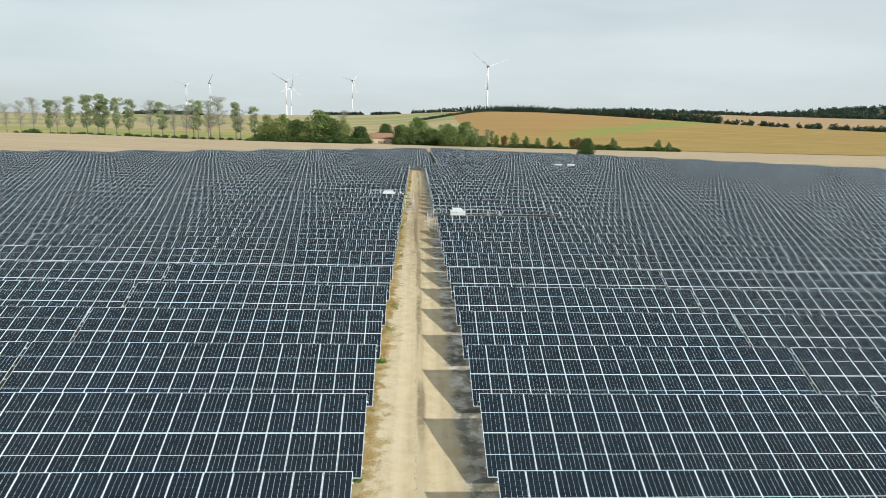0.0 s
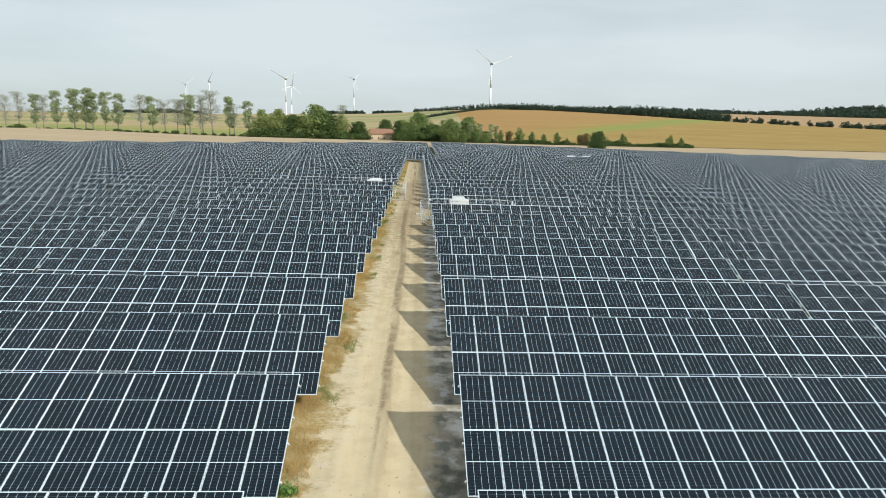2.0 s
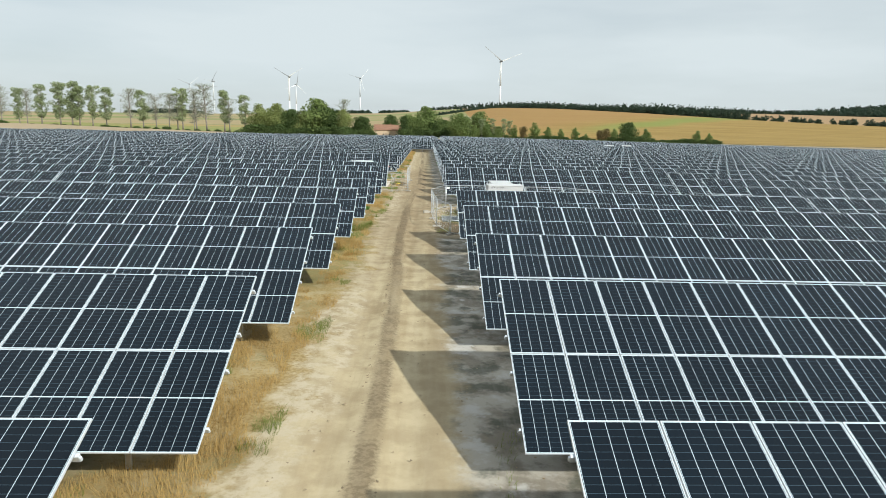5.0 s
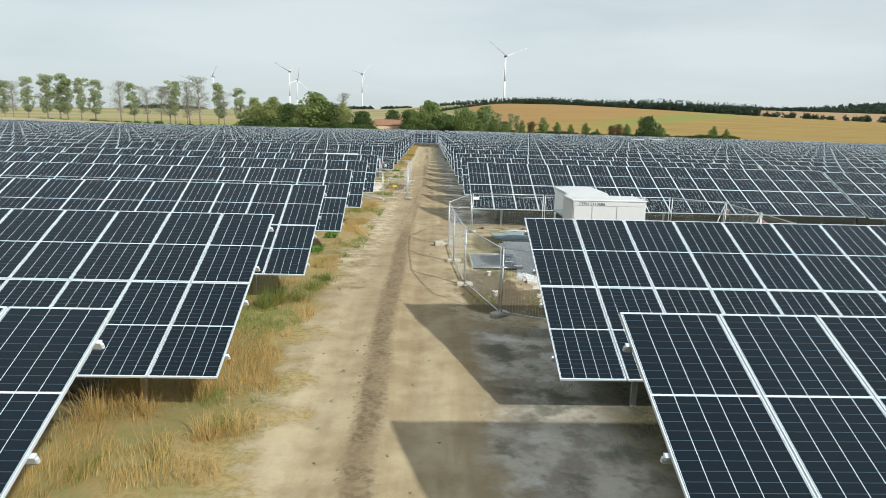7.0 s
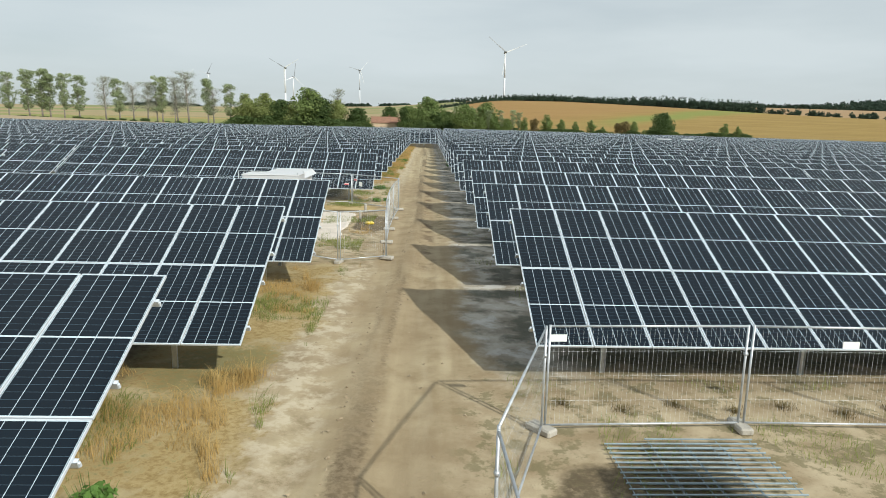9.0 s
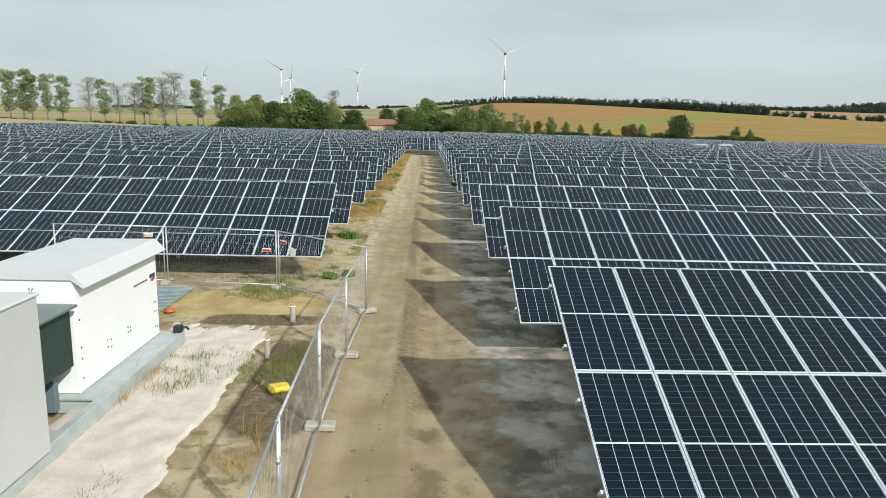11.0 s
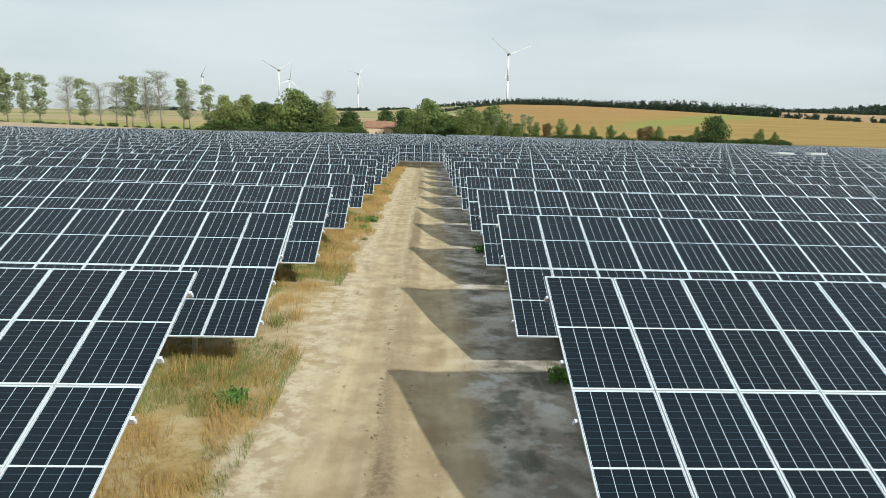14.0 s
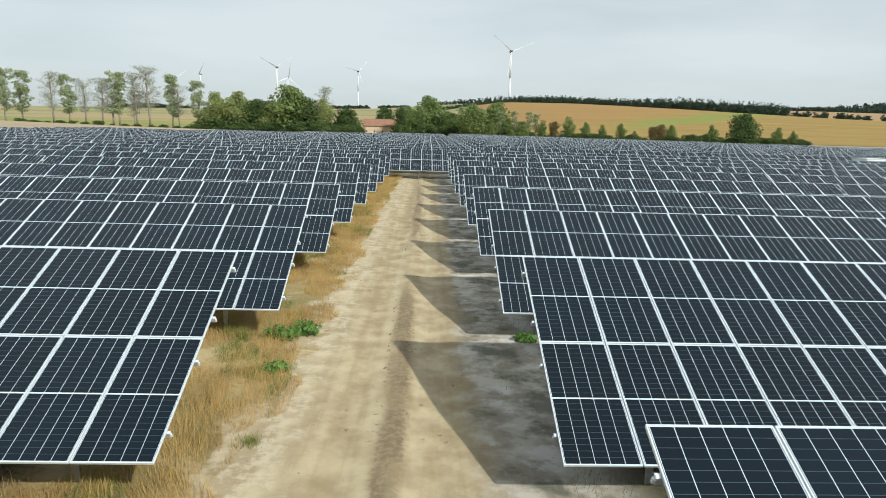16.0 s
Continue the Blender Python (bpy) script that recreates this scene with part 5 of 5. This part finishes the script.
def farmhouse(x0, x1, y, depth):
    z = land(x0, y) - 0.2
    root = thing("farmhouse", "low farmhouse with a red-brown tiled roof and ochre walls", "house", pose(0, 0, 0))
    bm = bmesh.new()
    box(bm, x0, x1, y, y + depth, z, z + 5.2)
    wall = part("wall", bm, M_PLASTER, root)
    bm = bmesh.new()
    ridge = z + 9.6
    pts = [(x0 - 0.4, y - 0.6, z + 5.1), (x1 + 0.4, y - 0.6, z + 5.1), (x1 + 0.4, y + depth / 2, ridge), (x0 - 0.4, y + depth / 2, ridge), (x0 - 0.4, y + depth + 0.6, z + 5.1), (x1 + 0.4, y + depth + 0.6, z + 5.1)]
    lower = [bm.verts.new(p) for p in pts]
    upper = [bm.verts.new((px, py, pz + 0.3)) for px, py, pz in pts]
    for q in ((0, 1, 2, 3), (3, 2, 5, 4)):
        bm.faces.new([lower[i] for i in reversed(q)])
        bm.faces.new([upper[i] for i in q])
    for a, b in ((0, 1), (1, 2), (2, 5), (5, 4), (4, 3), (3, 0)):
        bm.faces.new((lower[a], lower[b], upper[b], upper[a]))
    roof = part("roof", bm, M_ROOF, root)
    bm = bmesh.new()
    for gx in (x0 + 0.1, x1 - 0.1):
        vs = [bm.verts.new(p) for p in ((gx, y, z + 5.2), (gx, y + depth, z + 5.2), (gx, y + depth / 2, ridge - 0.1))]
        bm.faces.new(vs)
    part("gable", bm, M_PLASTER, root)
    bm = bmesh.new()
    box(bm, (x0 + x1) / 2, (x0 + x1) / 2 + 0.9, y + depth / 2 - 0.4, y + depth / 2 + 0.4, ridge - 0.6, ridge + 1.2)
    part("chimney", bm, M_ROOF, roof)
    for i in range(5):
        wx = x0 + 2.2 + i * (x1 - x0 - 4.4) / 4
        bm = bmesh.new()
        box(bm, wx - 0.5, wx + 0.5, y - 0.05, y - 0.005, z + 1.1, z + 2.4)
        w = part("window", bm, M_DARKPANE, root)
        bm = bmesh.new()
        box(bm, wx - 0.65, wx + 0.65, y - 0.15, y - 0.01, z + 0.95, z + 1.08)
        part("sill", bm, M_SIGN, w)
    return root


farmhouse(-43.5, -18.0, 424, 10)


def turbine(x, y, hub_z, hub, spin, yaw, scale=1.0):
    """spin: the degrees of the first blade from upright, clockwise as the camera sees it."""
    base = hub_z - hub
    root = thing("wind_turbine", "white three-bladed wind turbine on a distant hill", "wind turbine", pose(x, y, base, 0, 0, yaw), "distant wind turbines")
    bm = bmesh.new()
    tube(bm, (0, 0, -3), (0, 0, hub * 0.5), 2.1 * scale, 1.7 * scale, sides=16)
    tube(bm, (0, 0, hub * 0.5), (0, 0, hub - 1.5), 1.7 * scale, 1.1 * scale, sides=16)
    part("tower", bm, M_TURBINE, root)
    bm = bmesh.new()
    box(bm, -2 * scale, 2 * scale, -4 * scale, 6 * scale, hub - 2 * scale, hub + 2.2 * scale, bevel=0.6)
    part("nacelle", bm, M_NACELLE_SHADED_BLADE, root, "grey nacelle")
    bm = bmesh.new()
    tube(bm, (0, -4 * scale, hub), (0, -7 * scale, hub), 1.8 * scale, 0.5, sides=12)
    rotor = part("rotor_hub", bm, M_NACELLE_SHADED_BLADE, root)
    for k in range(3):
        bm = bmesh.new()
        prev = None
        for i in range(7):
            f = i / 6
            r = (2 + 40 * f) * scale
            c = (0.6 + 1.5 * math.sin(math.pi * min(1, f * 1.5 + 0.25)) * (1 - f) + 0.25) * scale
            t = (0.7 * (1 - f) + 0.12) * scale
            ring = [bm.verts.new(p) for p in ((-c * 0.35, -t, r), (c * 0.65, -t * 0.4, r), (c * 0.65, t * 0.4, r), (-c * 0.35, t, r))]
            if prev:
                for j in range(4):
                    bm.faces.new((prev[j], prev[(j + 1) % 4], ring[(j + 1) % 4], ring[j]))
            else:
                bm.faces.new(ring)
            prev = ring
        bm.faces.new(list(reversed(prev)))
        bmesh.ops.recalc_face_normals(bm, faces=bm.faces)
        # the first blade's shaded underside is painted on as grey
        part("blade", bm, M_NACELLE_SHADED_BLADE if k == 0 else M_TURBINE, rotor, "", pose(0, -5.5 * scale, hub, 0, spin + 120 * k, 0))
    return root


turbine(141, 1178, 139, 92, -52, 6)
turbine(-240, 1052, 92, 82, -60, -8, 0.7)
turbine(-296, 1400, 100, 84, 8, 40, 0.7)
turbine(-180, 1680, 138, 98, -78, 30, 0.8)
turbine(-544, 1600, 116, 90, 40, -35, 0.75)
turbine(-674, 1800, 120, 92, -70, 30, 0.75)


# ---- grass, weeds, clods ----
def blades(name, label, count, area, seed, height, mat, keep):
    rng = np.random.default_rng(seed)
    x0, x1, y0, y1 = area
    spots = []
    while len(spots) < count:
        for x, y in zip(rng.uniform(x0, x1, 4000), rng.uniform(y0, y1, 4000)):
            if keep(x, y):
                spots.append((x, y, land(x, y) - 0.02))
    p = np.array(spots[:count])
    n = len(p)
    clump = np.array([noise.noise((q[0] * 1.3, q[1] * 1.1, 29.0)) for q in p])[:, None]
    h = height * rng.gamma(5.0, 0.17, (n, 1)) * (1.0 + 0.75 * clump)
    flow = np.array([3.5 * noise.noise((q[0] * 0.9, q[1] * 0.6, 13.0)) for q in p])[:, None]
    a = flow + rng.normal(0, 0.9, (n, 1))
    lean = rng.uniform(0.2, 1.3, (n, 1)) * h
    w = rng.uniform(0.002, 0.0055, (n, 1))
    side = np.c_[np.cos(a), np.sin(a), 0 * a] * w
    tip = np.c_[np.cos(a + 1.3), np.sin(a + 1.3), 0 * a] * lean
    up = np.array([0, 0, 1.0])
    bend = p + tip * 0.35 + up * h * 0.62
    v = np.stack([p - side, p + side, bend + side * 0.7, bend - side * 0.7, p + tip + up * h], 1).reshape(-1, 3)
    k = np.arange(n)[:, None, None] * 5
    f = (k + np.array(((0, 1, 2), (0, 2, 3), (3, 2, 4)))[None]).reshape(-1, 3)
    return from_arrays(name, v.tolist(), f.tolist(), [mat], "stuff", label, "grass")


def verge(x, y):
    n = noise.noise((x * 0.7, y * 0.4, 3)) + 0.6 * noise.noise((x * 2.1, y * 1.6, 8))
    edge = -3.55 + 0.7 * noise.noise((x * 0.3, y * 0.35, 2)) + 0.25 * noise.noise((x * 1.5, y * 1.5, 6))
    if -56 < y < -21.8 or -13.2 < y < -7.8:
        return n > 0.6
    if -91 < y < -56:       # driven over and mostly bare; straw stands in front of the tables alone
        f = (y / ROW) % 1.0
        return x < edge - 0.35 and n > (-0.05 if y < -84 else 0.05 if f > 0.62 or f < 0.1 else 0.55)
    golden = y > -22 or y < -95
    if y < -95:
        edge -= 0.45
    return x < edge and n > ((-0.3 if y > -4 else -0.05) if golden else 0.28)


def verge_green(x, y):
    return noise.noise((x * 0.5, y * 0.3, 5)) + 0.4 * noise.noise((x * 2, y * 2, 7)) > (0.36 if -110 < y < -84 else 0.14 if -84 <= y < -74 else -0.05 if -17 < y < -12 else 0.24 if y > -96 else 0.42) and x < -3.5


def right_tufts(x, y):
    return noise.noise((x * 0.7, y * 0.5, 9)) > 0.3


blades("dry_grass", "tall golden dry grass along the track's verge", 200000, (-6.8, -3.1, -172, 62), 21, 0.2, M_STRAW, verge)
blades("green_grass", "patches of green weeds in the dry verge", 80000, (-6.8, -3.3, -172, 62), 22, 0.15, M_WEED, verge_green)
blades("shade_grass", "sparse grass tufts in the shade of the tables", 6000, (0.9, 3.2, -172, 62), 23, 0.14, M_WEED, right_tufts)
blades("site_grass", "thin dry grass round the fenced stations", 14000, (0.2, 12, -84, -66), 24, 0.12, M_WEED, lambda x, y: noise.noise((x * 0.5, y * 0.5, 11)) > 0.1 and not (2.0 < x < 6.5 and -80 < y < -71))
stones("clods", -1.95, -1.3, -172, 62, 4200, 0.036, [M_CLOD], "crumbs of dry soil on the ridge between the ruts", 31)
stones("clods_2", -3.8, 1.8, -172, 62, 2600, 0.026, [M_CLOD], "scattered small stones on the track", 32)


def weed(x, y, r, seed):
    rng = np.random.default_rng(seed)
    root = thing("weed", "low clump of fresh green weeds on dry soil", "weed", pose(x, y, land(x, y)), "green weeds on the verge")
    v, f = leaf_cloud(rng, [(rng.uniform(-r, r) * 0.5, rng.uniform(-r, r) * 0.5, r * 0.3, r * 0.6, r * 0.4) for _ in range(6)], 260, 0.042)
    me = bpy.data.meshes.new("leaves")
    me.from_pydata(v, [], f)
    me.materials.append(M_FRESH)
    part("leaves", me, None, root)
    bm = bmesh.new()
    for _ in range(36):
        sx, sy = rng.uniform(-r, r, 2) * 0.5
        tube(bm, (sx, sy, -0.05), (sx * 1.9, sy * 1.9, r * rng.uniform(0.5, 1.1)), 0.007, 0.002, sides=3)
    part("stem_bundle", bm, M_FRESH, root)
    return root


for i, (wx, wy, wr) in enumerate(((-4.36, -28.65, 0.4), (-4.75, -28.3, 0.22), (-4.3, 7.8, 0.5), (-3.75, 8.2, 0.45), (-3.9, 5.5, 0.3), (1.75, -0.2, 0.45), (1.9, 8.0, 0.3), (-5.2, -73.8, 0.35), (-5.1, -70.5, 0.35), (-4.3, -16.4, 0.4), (-4.3, -139.0, 0.4), (-4.6, -154.0, 0.4), (-4.0, -36.6, 0.3), (-3.4, -36.2, 0.25), (2.2, -14.8, 0.35))):
    weed(wx, wy, wr, 100 + i)


def grass_tuft(x, y, h, r, seed, dry):
    """A clump of tall bent blades round one root."""
    rng = np.random.default_rng(seed)
    verts, faces = [(0, 0, -0.06)], []      # every blade grows from this root
    for _ in range(150):
        a, q = rng.uniform(0, 6.283), r * abs(rng.normal(0, 0.6))
        bx, by = math.cos(a) * q, math.sin(a) * q
        a += rng.normal(0, 0.8)
        up, out = h * rng.gamma(6.0, 0.1) * (1.2 - 0.5 * min(q / r, 1.4)), rng.uniform(0.15, 0.9) * h
        sx, sy = -math.sin(a) * 0.0035, math.cos(a) * 0.0035
        mx, my = bx + math.cos(a) * out * 0.35, by + math.sin(a) * out * 0.35
        k = len(verts)
        verts += [(bx - sx, by - sy, -0.03), (bx + sx, by + sy, -0.03), (mx + sx, my + sy, up * 0.65), (mx - sx, my - sy, up * 0.65), (bx + math.cos(a) * out, by + math.sin(a) * out, up)]
        faces += [(0, k + 1, k), (k, k + 1, k + 2), (k, k + 2, k + 3), (k + 3, k + 2, k + 4)]
    me = bpy.data.meshes.new("grass_tuft")
    me.from_pydata(verts, [], faces)
    me.materials.append({True: M_STRAW, False: M_WEED, None: M_LEAF_RUST}[dry])
    ob = part("grass_tuft", me, None, None, "", pose(x, y, land(x, y)))
    return tagged(ob, {True: "tall golden tuft of dry grass on the verge", False: "tall yellow-green tuft of grass on the verge", None: "low brown tussock on bare dirt under a fence"}[dry], "grass tuft", "grass tufts on the verge")


for i, (tx, ty, th, tr, dry_) in enumerate((
        (-4.9, -81.4, 0.8, 0.5, False), (-4.5, -81.0, 0.7, 0.4, False), (-5.2, -81.9, 0.7, 0.4, False), (-3.9, -89.0, 0.45, 0.4, True), (-4.3, -89.2, 0.4, 0.35, True),
        (-5.7, -88.3, 0.75, 0.5, True), (-6.3, -88.6, 0.8, 0.5, True), (-4.9, -87.6, 0.6, 0.5, True), (-4.6, -11.4, 0.6, 0.45, False), (-4.2, -10.8, 0.6, 0.4, True),
        (-5.1, -11.3, 0.6, 0.45, True), (-4.2, -4.6, 0.55, 0.45, True), (-4.6, -4.0, 0.55, 0.45, True), (-5.7, 8.1, 0.45, 0.4, False), (-5.2, 7.6, 0.4, 0.35, False),
        (-4.1, -35.1, 0.22, 0.25, False), (-5.0, -36.8, 0.25, 0.25, False), (-4.6, -36.5, 0.2, 0.2, False), (-3.6, 2.2, 0.18, 0.25, False), (-4.6, -66.8, 0.5, 0.45, True),
        (-4.2, -66.2, 0.45, 0.4, True), (-4.0, -74.6, 0.2, 0.35, False), (-4.1, -78.4, 0.35, 0.35, False), (-4.4, -79.6, 0.4, 0.4, False), (-4.3, -59.2, 0.45, 0.4, True))):
    grass_tuft(tx, ty, th, tr, 300 + i, dry_)
for i in range(8):          # low tussocks along the foot of the fence
    grass_tuft(1.7 + i * 1.02, -67.25 + 0.12 * (-1) ** i, 0.13, 0.26, 340 + i, None)


def spray_mark(x, y, long, yaw, seed):
    """A surveyor's thin streak of red paint on the dirt, broken into dabs."""
    rng = random.Random(seed)
    bm = bmesh.new()
    for i in range(7):
        u = (i / 6 - 0.5) * long
        w, d = rng.uniform(0.012, 0.028), rng.uniform(-0.03, 0.03)
        ring = [bm.verts.new((u + math.cos(k * 1.05) * long / 11, d + math.sin(k * 1.05) * w * rng.uniform(0.6, 1.1), 0.0)) for k in range(6)]
        top = bmesh.ops.extrude_face_region(bm, geom=[bm.faces.new(ring)])["geom"]
        bmesh.ops.translate(bm, vec=(0, 0, 0.006 + 0.001 * i), verts=[v for v in top if isinstance(v, bmesh.types.BMVert)])
    ob = part("paint_mark", bm, M_SPRAY, None, "", pose(x, y, land(x, y) + 0.012, 0, 0, yaw))
    return tagged(ob, "faded red spray mark on bare dirt", "paint mark", "spray marks on the dirt")


M_SPRAY = plain("faded_red_spray", (0.47, 0.27, 0.17), 0.9, 0.0, 0.25, 9.0)
for i, (px, py, pl, pa) in enumerate(((1.55, -78.2, 0.5, 70), (1.75, -78.9, 0.35, 100), (-4.5, -43.6, 0.6, 60), (-4.4, -45.4, 0.5, 80), (-4.1, -45.9, 0.45, 75))):
    spray_mark(px, py, pl, pa, 40 + i)

box_root = thing("cable_box", "small black junction box with a green cable end", "junction box", pose(-6.47, -43.62, zl + 0.28))
bm = bmesh.new()
box(bm, -0.1, 0.08, -0.09, 0.09, 0, 0.16, bevel=0.015)
part("housing", bm, M_INK, box_root)
bm = bmesh.new()
tube(bm, (0.08, 0, 0.1), (0.17, 0.02, 0.12), 0.03, sides=10)
tube(bm, (0.17, 0.02, 0.12), (0.22, 0.03, 0.05), 0.03, sides=10)
part("cable_end", bm, M_GREEN, box_root, "dark green cable end")
